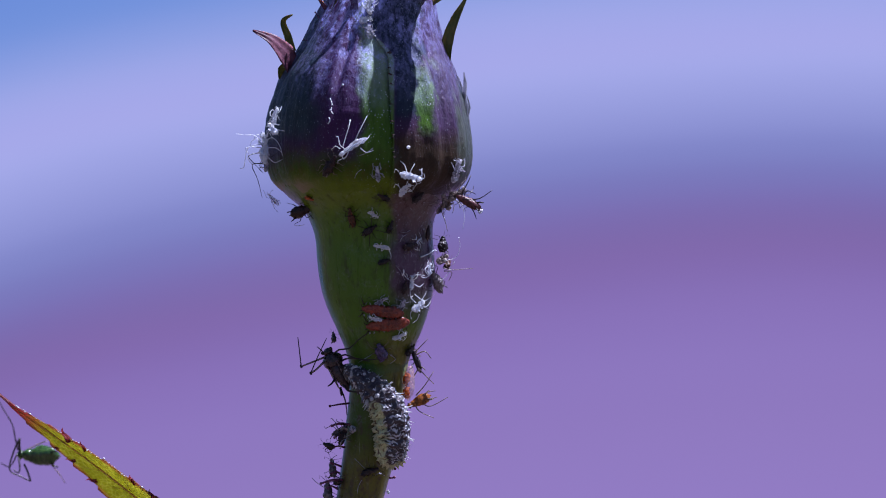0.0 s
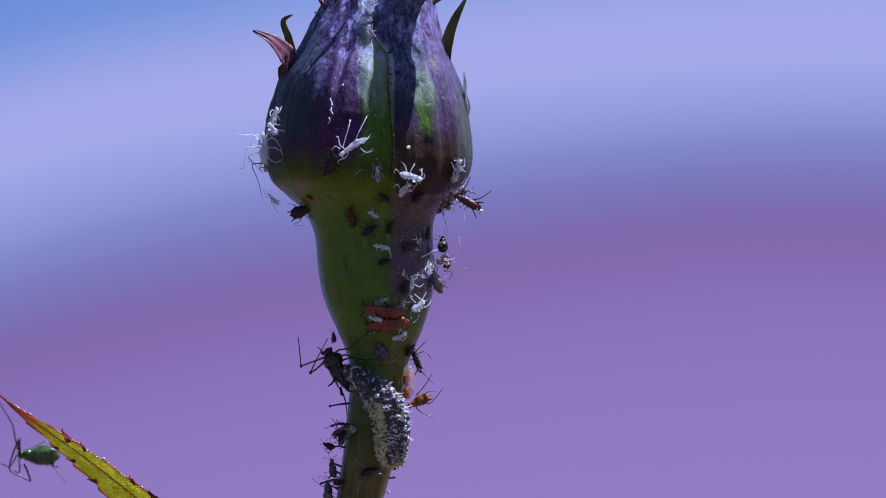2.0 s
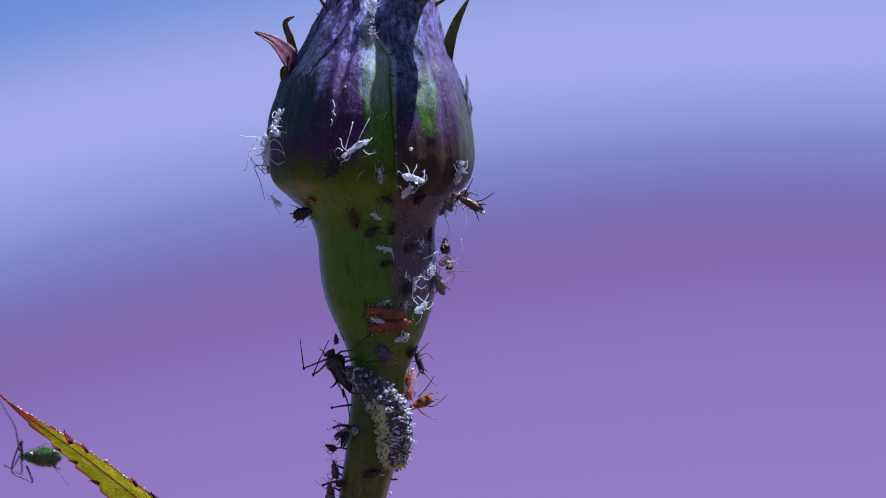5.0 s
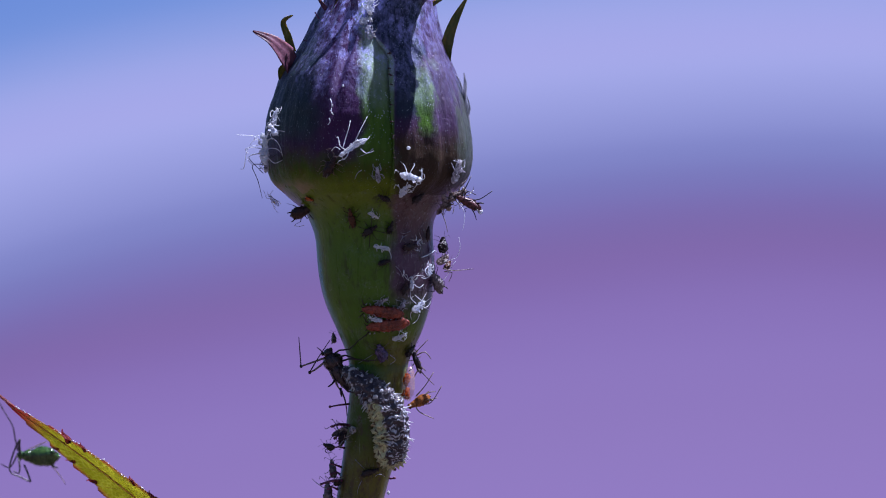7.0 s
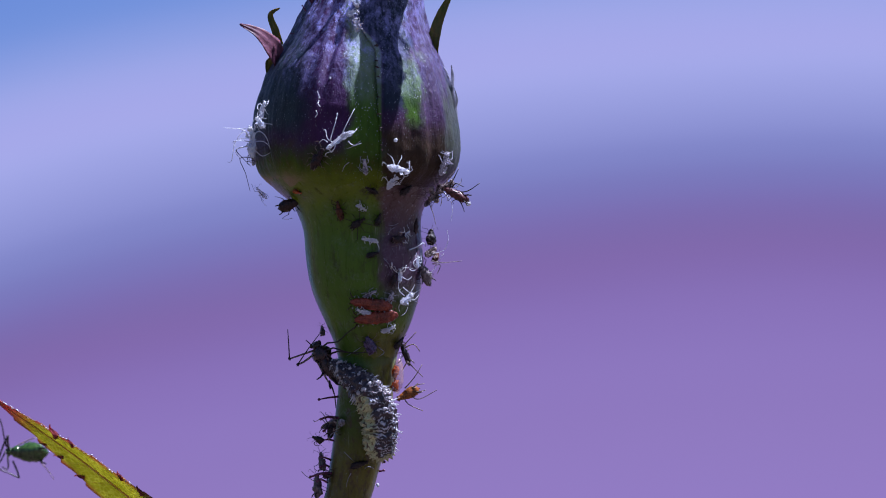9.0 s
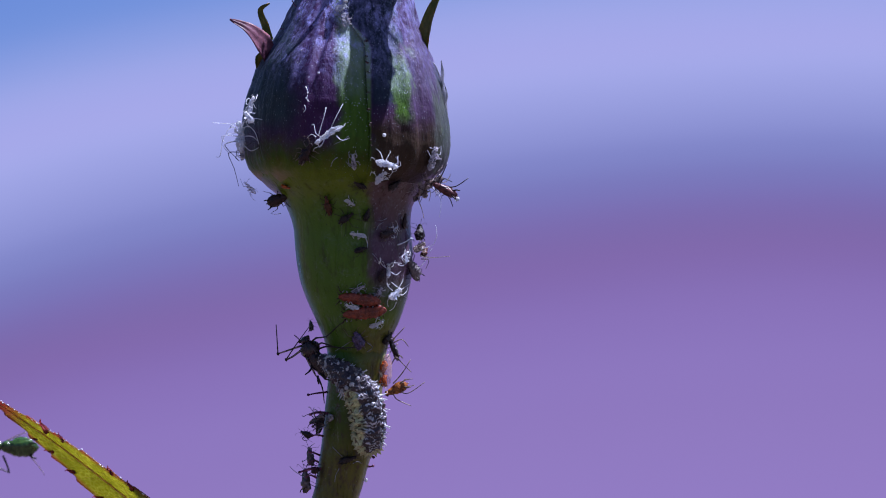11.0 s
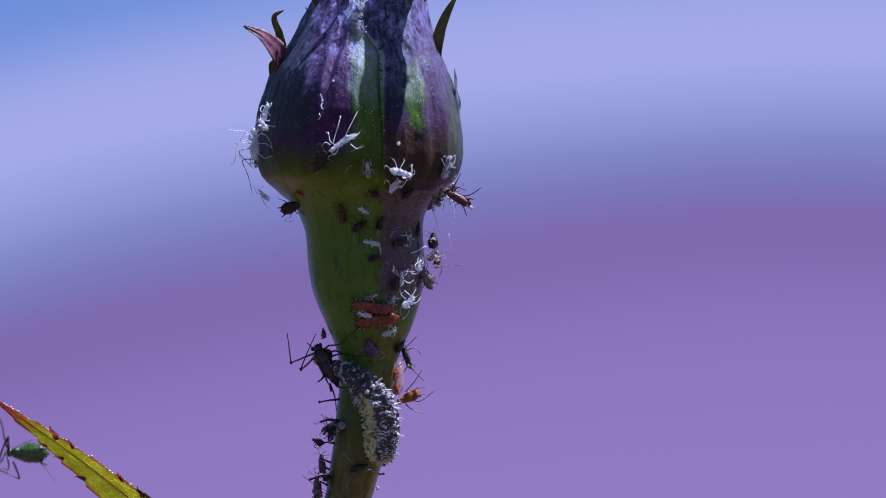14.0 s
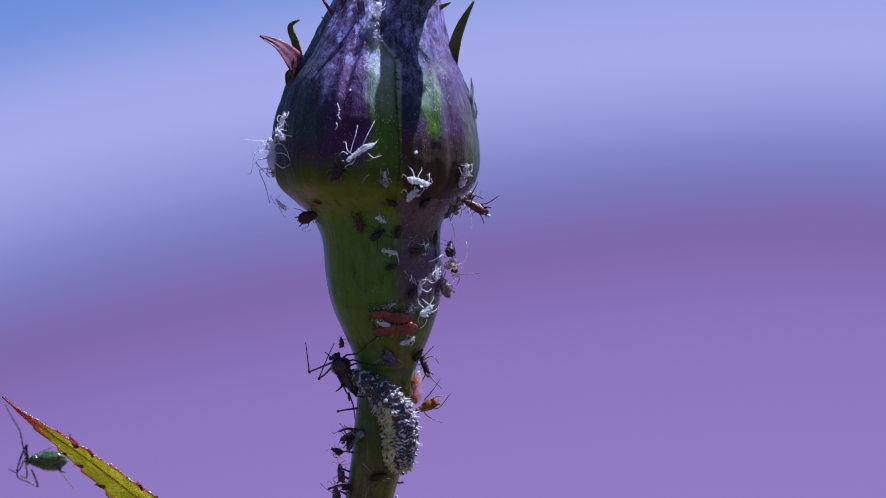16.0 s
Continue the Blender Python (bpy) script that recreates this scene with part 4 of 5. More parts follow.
def larva_material():
    """Skin of the larva; its map runs in rings along the body and once round it."""
    k = Mat("larva_skin")
    uv = k.n.new("ShaderNodeTexCoord").outputs["UV"]

    def on_map(sx, sy):
        m = k.n.new("ShaderNodeMapping")
        m.inputs["Scale"].default_value = (sx, sy, 1)
        k.l.new(uv, m.inputs[0])
        return m.outputs[0]

    sep = k.n.new("ShaderNodeSeparateXYZ")
    k.l.new(uv, sep.inputs[0])
    ring, turn = sep.outputs[0], sep.outputs[1]
    dash = k.noise(1.0, 3, 0.6, on_map(2.9, 22))
    spot = k.noise(1.0, 3, 0.6, on_map(0.9, 9))
    fine = k.noise(9000, 4, 0.65)
    crest = k.math("COSINE", k.math("MULTIPLY", ring, 6.2832 * 3))      # the wrinkles' backs
    dark = k.mix(fine, (0.004, 0.003, 0.008), (0.052, 0.034, 0.060))
    pale = k.mix(fine, (0.28, 0.29, 0.40), (0.78, 0.80, 0.92))
    straw = k.mix(fine, (0.32, 0.35, 0.10), (0.84, 0.86, 0.58))
    brown = k.mix(fine, (0.020, 0.014, 0.010), (0.20, 0.13, 0.05))
    patch = k.math("ADD", k.math("MULTIPLY", crest, 0.085), k.math("ADD", k.math("MULTIPLY", dash, 0.70), k.math("MULTIPLY", spot, 0.45)))
    white = k.step(k.math("SUBTRACT", patch, k.step(ring, 5.6, 8.0, 0.0, 0.075)), 0.60, 0.68)
    body = k.mix(white, dark, pale)
    wob = k.math("ADD", turn, k.math("MULTIPLY", k.math("SUBTRACT", spot, 0.5), 0.22))
    flank = k.math("MULTIPLY", k.math("MULTIPLY", k.step(wob, 0.535, 0.59), k.step(wob, 0.88, 0.82)), k.step(ring, 7.6, 6.4))
    tail = k.step(k.math("ADD", ring, k.math("MULTIPLY", spot, 1.6)), 2.1, 1.5)
    cream = k.mix(k.step(k.math("ADD", patch, 0.06), 0.52, 0.63), brown, straw)
    tip = k.math("MULTIPLY", k.step(k.math("ADD", ring, k.math("MULTIPLY", dash, 1.4)), 1.5, 1.0), 0.75)
    skin_tone = k.mix(k.math("MAXIMUM", flank, tail), body, cream)
    k.put("Base Color", k.mix(tip, skin_tone, k.mix(fine, (0.07, 0.035, 0.008), (0.34, 0.20, 0.05))))
    k.put("Roughness", k.step(fine, 0.3, 0.7, 0.25, 0.5))
    k.put("Coat Weight", 0.5)
    k.put("Coat Roughness", 0.08)
    k.put("Specular IOR Level", 0.4)
    k.put("Subsurface Weight", 0.06)
    k.put("Subsurface Scale", 0.0002)
    k.bump(k.math("ADD", k.math("MULTIPLY", white, 0.8), k.math("MULTIPLY", fine, 0.7)), 0.00010, 0.9)
    return k.m


def larva():
    """A hoverfly larva: wrinkled, tapering body with rows of soft spines."""
    tail = at(694, 812, -52)
    ob = empty("hoverfly_larva", Matrix.Translation(tail))
    tagged(ob, "mottled black, white and straw hoverfly larva clinging to the stem", "larva")
    mat = larva_material()
    spine = bend([at(694, 815, -50) - tail, at(693, 796, -64) - tail, at(695, 764, -72) - tail, at(686, 722, -76) - tail, at(661, 690, -75) - tail, at(634, 667, -65) - tail, at(612, 651, -50) - tail], 40)
    n, seg = len(spine), 64
    rad = np.interp(np.linspace(0, 1, n), [0, .02, .06, .12, .22, .36, .5, .67, .82, .93, 1], [10, 18, 22, 25, 27, 29, 29, 24, 17, 11, 7])
    rows, rings, folds = [], [], []
    for i, p in enumerate(spine):
        d = (spine[min(i + 1, n - 1)] - spine[max(i - 1, 0)]).normalized()
        side = d.cross(Vector((0, -1, 0))).normalized()
        up = side.cross(d).normalized()
        ring = i / n * 12
        rings.append((p, d, side, up, rad[i]))
        turns = [2 * math.pi * k / seg - math.pi / 2 for k in range(seg)]
        folds.append([ring + 0.45 * noise.noise((math.cos(a) * 2.5, math.sin(a) * 2.5, ring * 0.8)) + 0.22 * noise.noise((math.cos(a) * 7, math.sin(a) * 7, ring * 1.7)) for a in turns])
        row = []
        for k in range(seg):
            a = 2 * math.pi * k / seg - math.pi / 2
            c, q = math.cos(a), math.sin(a)
            fold = folds[i][k]
            wr = 1 + 0.06 * math.cos(2 * math.pi * fold) + 0.030 * math.cos(2 * math.pi * fold * 3)
            rr = rad[i] * (wr + 0.11 * max(0, -c) * math.cos(2 * math.pi * fold)) * (1 + 0.04 * math.cos(8 * a) + 0.09 * noise.noise((c * 3, q * 3, ring * 2.2)) + 0.10 * noise.noise((c * 7, q * 7, ring * 3.5)) + 0.05 * noise.noise((c * 18, q * 18, ring * 11)))
            row.append(p + (side * c + up * q * 0.85) * rr / PM)
        rows.append(row)
    bm = bmesh.new()
    grid(bm, rows)
    body = part("body", bm, mat, ob)
    me = body.data
    uv = me.uv_layers.new(name="along")
    for poly in me.polygons:
        ks = [me.loops[li].vertex_index % seg for li in poly.loop_indices]
        wrap = max(ks) - min(ks) > seg // 2
        for li, k in zip(poly.loop_indices, ks):
            i = me.loops[li].vertex_index // seg
            uv.data[li].uv = (folds[i][k], (k + seg if wrap and k < seg // 2 else k) / seg)
    bm = bmesh.new()
    ball(bm, spine[-1], (8 / PM, 7 / PM, 7 / PM), 10, 8, 0.2)
    part("head", bm, M_BLACK, ob, "small dark head")
    rng = random.Random(8)
    pale = plain("larva_spine_skin", (0.55, 0.55, 0.62), (0.92, 0.92, 0.98), 0.2, 6000, 20000, 0.00002, 0.6, alpha=0.9, sheer=0.4)
    cream = plain("larva_flank_spine_skin", (0.42, 0.42, 0.20), (0.82, 0.82, 0.60), 0.3, 6000, 20000, 0.00002, 0.6, alpha=0.92, sheer=0.4)
    shared = {}
    for v in range(9):
        bm = bmesh.new()
        lean = 0.12 * (v % 3 - 1)
        if v > 5:
            ball(bm, (0, 0, 0), (0.5, 0.46 + 0.1 * lean, 0.42), 10, 7, 0.25, None, 0.1, v)
        elif v < 3:
            tube(bm, bend([(0, 0, -0.3), (0, 0, 0.25), (lean, 0.05, 0.75), (lean * 2.2, 0.1, 1.5)], 2), [0.40, 0.36, 0.28, 0.18, 0.11, 0.07, 0.02], 7)
        else:
            tube(bm, bend([(0, 0, -0.3), (0, 0, 0.2), (lean, 0.05, 0.55), (lean * 2, 0.1, 1.0)], 2), [0.60, 0.58, 0.50, 0.38, 0.24, 0.12, 0.03], 7)
        me = bpy.data.meshes.new("spine")
        bm.normal_update()
        bm.to_mesh(me)
        bm.free()
        me.polygons.foreach_set("use_smooth", [True] * len(me.polygons))
        me.materials.append(cream if 2 < v < 6 else pale)
        shared[v] = me

    def set_spine(i, a, size, kind, slip):
        p, d, side, up, r = rings[min(max(i, 0), n - 1)]
        o = side * math.cos(a) + up * math.sin(a) * 0.85
        sp = new("wart" if kind == 6 else "spine", shared[kind + rng.randrange(3)])
        sp.parent = ob
        sp["label"] = ("soft pale spine", "soft cream spine", "round white wart")[kind // 3]
        z = (o.normalized() - d * slip).normalized()
        xx = z.orthogonal().normalized()
        m = Matrix.Identity(4)
        for c, vv in enumerate((xx, z.cross(xx), z)):
            m.col[c][:3] = vv * size / PM
        m.translation = p + o * (r * 0.97) / PM
        sp.matrix_local = m

    for s in range(12):
        mid = int((s + 0.5) / 12 * n)
        big = (0.5 + 0.5 * rad[mid] / 37) * (1.0 if s < 8 else 0.6)
        low = s < 7
        for a in (172, 196, 152):                       # the flank on one side
            set_spine(mid + rng.randint(-3, 3), radians(a + rng.uniform(-7, 7)), rng.uniform(7.0, 11.5) * big, 3 if low else 0, rng.uniform(0.1, 0.6))
        for a in (-8, 12, -26):                         # and on the other
            set_spine(mid + rng.randint(-3, 3), radians(a + rng.uniform(-7, 7)), rng.uniform(6.0, 11) * big, 0, rng.uniform(0.1, 0.6))
        for a in (40, 66, 92, 118, 134):                # sparse on the back
            if rng.random() < 0.6:
                set_spine(mid + rng.randint(-5, 5), radians(a + rng.uniform(-9, 9)), rng.uniform(2.6, 5.4) * big, 3 if low and a > 112 else 0, rng.uniform(0.2, 0.8))
        for a in (12, 30, 48, 66, 84, 102, 120, 138, 156):   # white warts in rings, close together towards the head
            if rng.random() < (0.45 if low else 0.95) and not (low and a > 95):
                set_spine(mid + rng.randint(-7, 7), radians(a + rng.uniform(-9, 9)), rng.choice((3.6, 5.0, 6.0, 8.5) if low else (4.0, 6.0, 8.0, 11.0)) * rng.uniform(0.8, 1.15) * (0.5 + 0.5 * rad[mid] / 37), 6, 0.2)
    for k in range(9):                                  # round the tail
        set_spine(4, radians(-20 + 27 * k), rng.uniform(8, 12), 3, 1.2)
    return ob


CAUGHT = caught_aphid()
LARVA = larva()

# dark aphids
DARK, BRN = "small black aphid on the green hip", "brown aphid on the rosebud"
aphid(535, 373, 42, 24, M_BROWN, "plump dark brown aphid under the bud's bulge", 1, (-0.2, -0.92, -0.3), -46, lift=2, leg_mat=M_LEG, fat=0.30, reach=0.5, antenna=0, rough=0.08)
aphid(655, 406, 30, 35, M_BLACK, DARK, 2, fat=0.22, reach=1.1)
aphid(690, 400, 22, 75, M_BLACK, DARK, 3, fat=0.26)
aphid(738, 345, 26, 60, M_BLACK, DARK, 4, fat=0.30)
aphid(678, 345, 26, 130, M_BLACK, DARK, 5, fat=0.22)
aphid(680, 463, 22, 15, M_BLACK, DARK, 6, fat=0.26)
aphid(588, 291, 38, 55, M_BROWN, "dark brown aphid beside a shed white skin", 7, fat=0.26, leg_mat=M_PALE_LEG)
aphid(674, 620, 31, 108, M_VIOLET, "plump dusky violet aphid above the larva", 8, fat=0.37, leg_mat=M_PALE_LEG, reach=0.6)
aphid(655, 833, 30, 15, M_BLACK, "black aphid on the olive stem", 9, fat=0.24, reach=0.42, antenna=0.3)
aphid(596, 828, 34, 135, M_GREY, "grey-brown aphid on the stem's edge", 10, (-0.9, -0.4, 0), -10, fat=0.26, reach=0.42, antenna=0.3)
aphid(584, 870, 40, 110, M_GREY, "grey-brown aphid on the stem's edge", 11, (-0.9, -0.4, 0), -10, fat=0.26, lift=4, reach=0.42, antenna=0.3)
aphid(581, 789, 22, 160, M_BLACK, "shrivelled black aphid on gland hairs", 12, (-0.4, -0.9, 0), -44, lift=0, fat=0.28, reach=0.42, antenna=0.3)
aphid(608, 770, 34, 60, M_BLACK, "shrivelled black aphid on gland hairs", 13, (-0.6, -0.8, 0), -40, lift=0, fat=0.24, leg_mat=M_PALE_LEG, reach=0.42, antenna=0.3)
aphid(604, 853, 30, 5, M_BROWN, "brown aphid among gland hairs on the stem", 14, fat=0.22, reach=0.42, antenna=0.3)
aphid(595, 597, 20, 160, M_GREY, "small grey aphid at the hip's edge", 15, (-0.8, -0.2, 0), 10, fat=0.3)
aphid(735, 636, 44, 112, M_BLACK, "thin dark aphid leaning off the stem", 16, (0.5, -0.85, 0.1), -20, fat=0.15, lift=2, reach=0.3, antenna=0, leg_mat=M_PALE_LEG,
      limbs=([(733, 625, 2), (742, 616, 6), (757, 600, 6)], [(737, 628, 2), (752, 622, 6), (763, 635, 4)], [(741, 652, 2), (752, 664, 4), (768, 680, 2)], [(740, 654, 2), (735, 662, 4), (732, 668, 2)]))
aphid(722, 617, 26, 20, M_BLACK, "black aphid on the hip's edge", 17, fat=0.24)
aphid(782, 432, 28, 50, M_BLACK, "black aphid on the hip's purple flank", 18, (0.9, -0.4, 0.1), -20, fat=0.40, lift=2, leg_mat=M_BROWN)
aphid(769, 497, 40, 140, M_GREY, "dull grey-brown aphid on the purple flank", 19, (0.8, -0.6, 0), -30, fat=0.30, lift=4)
aphid(752, 411, 26, 90, M_BROWN, BRN, 20, fat=0.22, leg_mat=M_PALE_LEG)
aphid(722, 436, 30, 10, M_BROWN, BRN, 21, fat=0.24, leg_mat=M_PALE_LEG)
aphid(789, 468, 24, 20, M_RUST, BRN, 22, (0.9, -0.4, 0.1), -10, fat=0.3, leg_mat=M_PALE_LEG, lift=4)
aphid(825, 357, 50, 154, M_ROSY, "brown and pink aphid under the bud's bulge", 23, (0.2, -0.95, 0.2), -78, fat=0.205, lift=4, leg_mat=M_LEG, reach=0.12, antenna=0, rough=0.25,
      limbs=([(828, 352, 2), (848, 352, 6), (871, 337, 6)], [(814, 346, 2), (824, 331, 6), (833, 312, 6)], [(830, 364, 2), (838, 374, 4), (843, 388, 2)], [(820, 348, 2), (828, 338, 8), (842, 344, 6)]))
aphid(714, 508, 24, 80, M_BROWN, BRN, 24, fat=0.24)
# orange ones
grub(677, 548, 76, 170, 10, M_RED, "stout brick-orange aphid lying across the hip", 31)
grub(685, 571, 78, 183, 11, M_RED, "stout brick-orange aphid lying across the hip", 32)
aphid(624, 380, 34, 92, M_RUST, "small red-brown aphid on the green hip", 33, fat=0.20, leg_mat=M_BROWN, reach=0.5)
aphid(550, 349, 18, 20, M_AMBER, "tiny orange aphid on the bud's underside", 34, fat=0.24, leg_mat=M_BROWN)
husk()
AMBER = aphid(740, 711, 43, 207, M_HONEY, "amber aphid with long legs beside the larva", 36, (0.2, -0.95, 0.2), -34, fat=0.27, lift=4, leg_mat=M_PALE_LEG, reach=0, antenna=0, rough=0.12,
      limbs=([(736, 700, 6), (752, 682, 10), (767, 658, 8)], [(748, 700, 6), (758, 694, 8), (771, 692, 6)], [(754, 706, 6), (762, 706, 6), (774, 703, 4)],
             [(734, 714, 6), (742, 728, 6), (768, 740, 4)]))
bpy.context.view_layer.update()
FEELER = limb(AMBER, [(748, 713, -40), (756, 719, -42), (768, 717, -42), (793, 703, -42)], 1.1, 0.6, M_PALE_LEG, label="long pale leg that waves")
# shed skins
cast(627, 259, 54, 212, 41, fat=0.12, reach=0.35, antenna=0, limbs=([(607, 260, 12), (612, 242, 16), (617, 226, 14), (620, 212, 8)], [(626, 256, 12), (634, 236, 18), (650, 205, 6)], [(602, 264, 10), (594, 259, 10), (586, 266, 4)],
     [(638, 262, 8), (648, 270, 8), (662, 266, 4)], [(640, 252, 10), (650, 246, 8), (654, 240, 4)], [(604, 272, 8), (608, 282, 6), (614, 276, 4)]))
cast(723, 310, 42, -25, 42, fat=0.18, limbs=([(736, 314, 8), (746, 318, 8), (747, 300, 4)], [(720, 304, 8), (716, 292, 8), (708, 285, 4)], [(706, 304, 8), (700, 300, 6), (698, 306, 3)]))
cast(711, 328, 30, 60, 43, fat=0.20, lift=14, limbs=([(716, 334, 6), (726, 338, 6), (730, 340, 3)], [(706, 330, 6), (700, 326, 5), (697, 333, 3)]))
cast(668, 308, 28, 95, 44, M_DUSTY, "shed greyish aphid skin", fat=0.19)
cast(802, 302, 42, 70, 45, M_DUSTY, "shed greyish aphid skin", fat=0.20, limbs=([(806, 300, 6), (812, 290, 6), (805, 280, 4)], [(806, 308, 6), (816, 300, 4), (814, 288, 3)]))
cast(660, 378, 21, -25, 46, M_WHITE, "shed whitish aphid skin", fat=0.18)
cast(676, 438, 30, 165, 47, M_WHITE, "shed whitish aphid skin", fat=0.15, reach=0.15, antenna=0, limbs=([(688, 442, 5), (692, 452, 5), (691, 462, 3)],))
cast(726, 501, 25, 95, 48, fat=0.18, reach=0.6, stout=0.8, limbs=([(730, 494, 8), (736, 487, 10), (752, 488, 6)], [(732, 502, 8), (742, 508, 8), (750, 502, 4)], [(724, 496, 6), (716, 488, 6), (713, 478, 4)], [(726, 512, 6), (726, 522, 6), (728, 530, 3)]))
cast(734, 540, 28, 10, 49, fat=0.28, reach=0.6, stout=0.8, limbs=([(732, 546, 8), (726, 556, 8), (728, 564, 4)], [(736, 536, 8), (728, 528, 8), (731, 524, 3)], [(748, 536, 8), (757, 530, 10), (768, 522, 10)], [(750, 544, 8), (756, 546, 6), (762, 550, 4)]), lift=8)
cast(757, 478, 22, 70, 71, fat=0.18, reach=0.6, label="small shed white aphid skin")
cast(738, 428, 18, 20, 72, fat=0.15, reach=0.7, label="small shed white aphid skin")
cast(706, 542, 30, 60, 50, M_DUSTY, "shed greyish aphid skin", fat=0.16)
cast(674, 532, 26, 20, 51, M_DUSTY, "shed greyish aphid skin", fat=0.18)
cast(666, 558, 24, 150, 52, label="shed pale skin lying on an orange aphid", lift=18, fat=0.18, reach=0.22)
cast(704, 594, 27, 10, 53, M_WHITE, "shed whitish aphid skin", fat=0.18)
cast(489, 208, 30, 70, 54, normal=(-0.6, -0.8, 0.2), depth=-100, lift=4, fat=0.2)
cast(486, 230, 28, 150, 55, normal=(-0.6, -0.8, 0.2), depth=-116, lift=4, fat=0.24)
cast(472, 266, 56, 115, 56, M_WHITE, "large shed skin with long legs on the bud's edge", (-0.5, -0.8, 0.2), -96, 8, 0.15, 0.9, 0.3, stout=0.95,
     limbs=([(474, 262, 8), (488, 262, 14), (498, 270, 14)], [(464, 256, 6), (456, 246, 10), (446, 250, 8), (442, 258, 6)], [(472, 284, 8), (462, 296, 10), (474, 304, 8)], [(462, 250, 0), (450, 240, 4), (434, 239, 6), (418, 237, 6)], [(462, 262, 2), (446, 260, 8), (434, 263, 8), (440, 272, 4)], [(466, 272, 2), (448, 272, 10), (438, 280, 8), (448, 292, 4)],
            [(470, 250, 6), (482, 244, 10), (494, 256, 14), (500, 276, 14)], [(468, 248, 6), (470, 240, 8), (478, 236, 8)], [(474, 278, 8), (486, 288, 12), (500, 282, 10)]))
SHANK = cast(474, 288, 34, 60, 57, M_DUSTY, "shed greyish aphid skin with a dark leg", (-0.7, -0.7, 0), -80, 3, 0.18, 0.6,
             limbs=([(466, 290, 2), (446, 292, 8), (456, 318, 8), (464, 350, 4)], [(470, 296, 2), (458, 298, 6), (466, 306, 4)], [(462, 270, 2), (440, 276, 6), (450, 290, 4), (464, 304, 2)]), limb_mat=M_LEG)
cast(486, 353, 28, 150, 58, M_VEIL, "small grey shed skin under the bulge", (-0.7, -0.5, -0.5), -20, 2, 0.16, 0.6)
cast(806, 344, 38, 30, 59, M_TAN, "crumpled shed skins under the bulge", (0.5, -0.8, -0.3), -80, 3, 0.24, 0.7, limbs=([(812, 350, 0), (824, 330, 4), (834, 310, 4)],))
cast(788, 358, 34, 120, 60, M_TAN, "crumpled shed skins under the bulge", (0.5, -0.8, -0.3), -80, 3, 0.24, 0.7)
cast(778, 368, 24, 60, 65, M_TAN, "crumpled grey skin under the bulge", (0.5, -0.8, -0.3), -60, 3, 0.22, 0.7, limbs=([(782, 376, 0), (788, 392, 2), (792, 410, 2)],))
cast(780, 459, 32, 15, 61, M_TAN, "crumpled tan shed skin on the purple flank", (0.8, -0.6, 0), -30, 3, 0.24, 0.45, stout=1.2, limbs=([(784, 474, 0), (800, 478, 2), (838, 475, 2)], [(786, 480, 0), (800, 482, 2), (794, 498, 2)]))
cast(655, 12, 30, 80, 62, label="white crumpled shed skin between the sepals", normal=(0, -1, 0.2), depth=-112, lift=2, fat=0.28, reach=0.35)
cast(646, 36, 22, 20, 63, label="white crumpled shed skin between the sepals", normal=(0, -1, 0.2), depth=-116, lift=2, fat=0.34, reach=0.25)
cast(654, 58, 26, 95, 68, M_VEIL, "thin torn shed skin below the sepals' tips", normal=(0, -1, 0.3), depth=-124, lift=2, fat=0.32, reach=0.4, antenna=0)
cast(600, 764, 34, 20, 64, M_TAN, "crumpled shed skin on gland hairs", (-0.5, -0.8, 0), -36, 0, 0.18, 0.7)


def drop(px, py, r, lift=2.0, normal=None, depth=None, mat=None, label="clear round honeydew drop on the skin"):
    ob = empty("honeydew_drop", seat(px, py, 0, lift, normal, depth))
    tagged(ob, label, "drop", "honeydew drops")
    bm = bmesh.new()
    ball(bm, (0, 0, 0), (r / PM, r / PM, r * 0.8 / PM), 12, 9, 0.35, None, 0, px)
    part("bead", bm, mat or M_DROP, ob)
    RIDERS.append(ob)


def drop_material():
    k = Mat("honeydew")
    k.put("Base Color", (0.80, 0.80, 0.84, 1))
    k.put("Roughness", k.step(k.noise(4000), 0.2, 0.8, 0.03, 0.12))
    k.put("Transmission Weight", 0.55)
    k.put("IOR", 1.36)
    return k.m


M_DROP = drop_material()
# the larger beads are coloured white to stand for bright sparkles
for px, py, r in ((721, 261, 4.0), (608, 152, 2.6), (585, 176, 2.6), (589, 186, 2.2), (586, 196, 2.4), (589, 200, 1.8), (581, 215, 1.6), (620, 215, 2.0), (617, 224, 1.6), (637, 49, 2.0), (643, 50, 2.0), (652, 50, 2.2), (664, 66, 2.0), (659, 60, 1.6), (668, 72, 1.8), (578, 112, 1.8), (850, 374, 4.5)):
    if px == 850:
        drop(px, py, r, 0, (0.5, -0.8, 0), -60)
    else:
        drop(px, py, r * 0.8, r * 0.4 + 3, mat=M_WHITE if r > 2.1 else None, label="white bead on the sepal for a bright sparkle" if r > 2.1 else "clear round honeydew drop on the skin")
drop(626, 760, 7, 3, mat=M_DUSTY, label="dull pinkish round drop on the stem")

drop(686, 871, 3.6, 1, (0.9, -0.4, 0), -10)


def thread(spine, r=0.5, mat=None, name="fibre", label="fine pale fibre caught on the rosebud", group="loose fibres", knots=5):
    """A fine loose fibre or a broken leg caught on the bud."""
    ob = empty(name, Matrix.Translation(at(*spine[0])))
    tagged(ob, label, name.replace("_", " "), group)
    limb(ob, spine, r, r * 0.6, mat or M_WHITE, "strand", knots)
    RIDERS.append(ob)


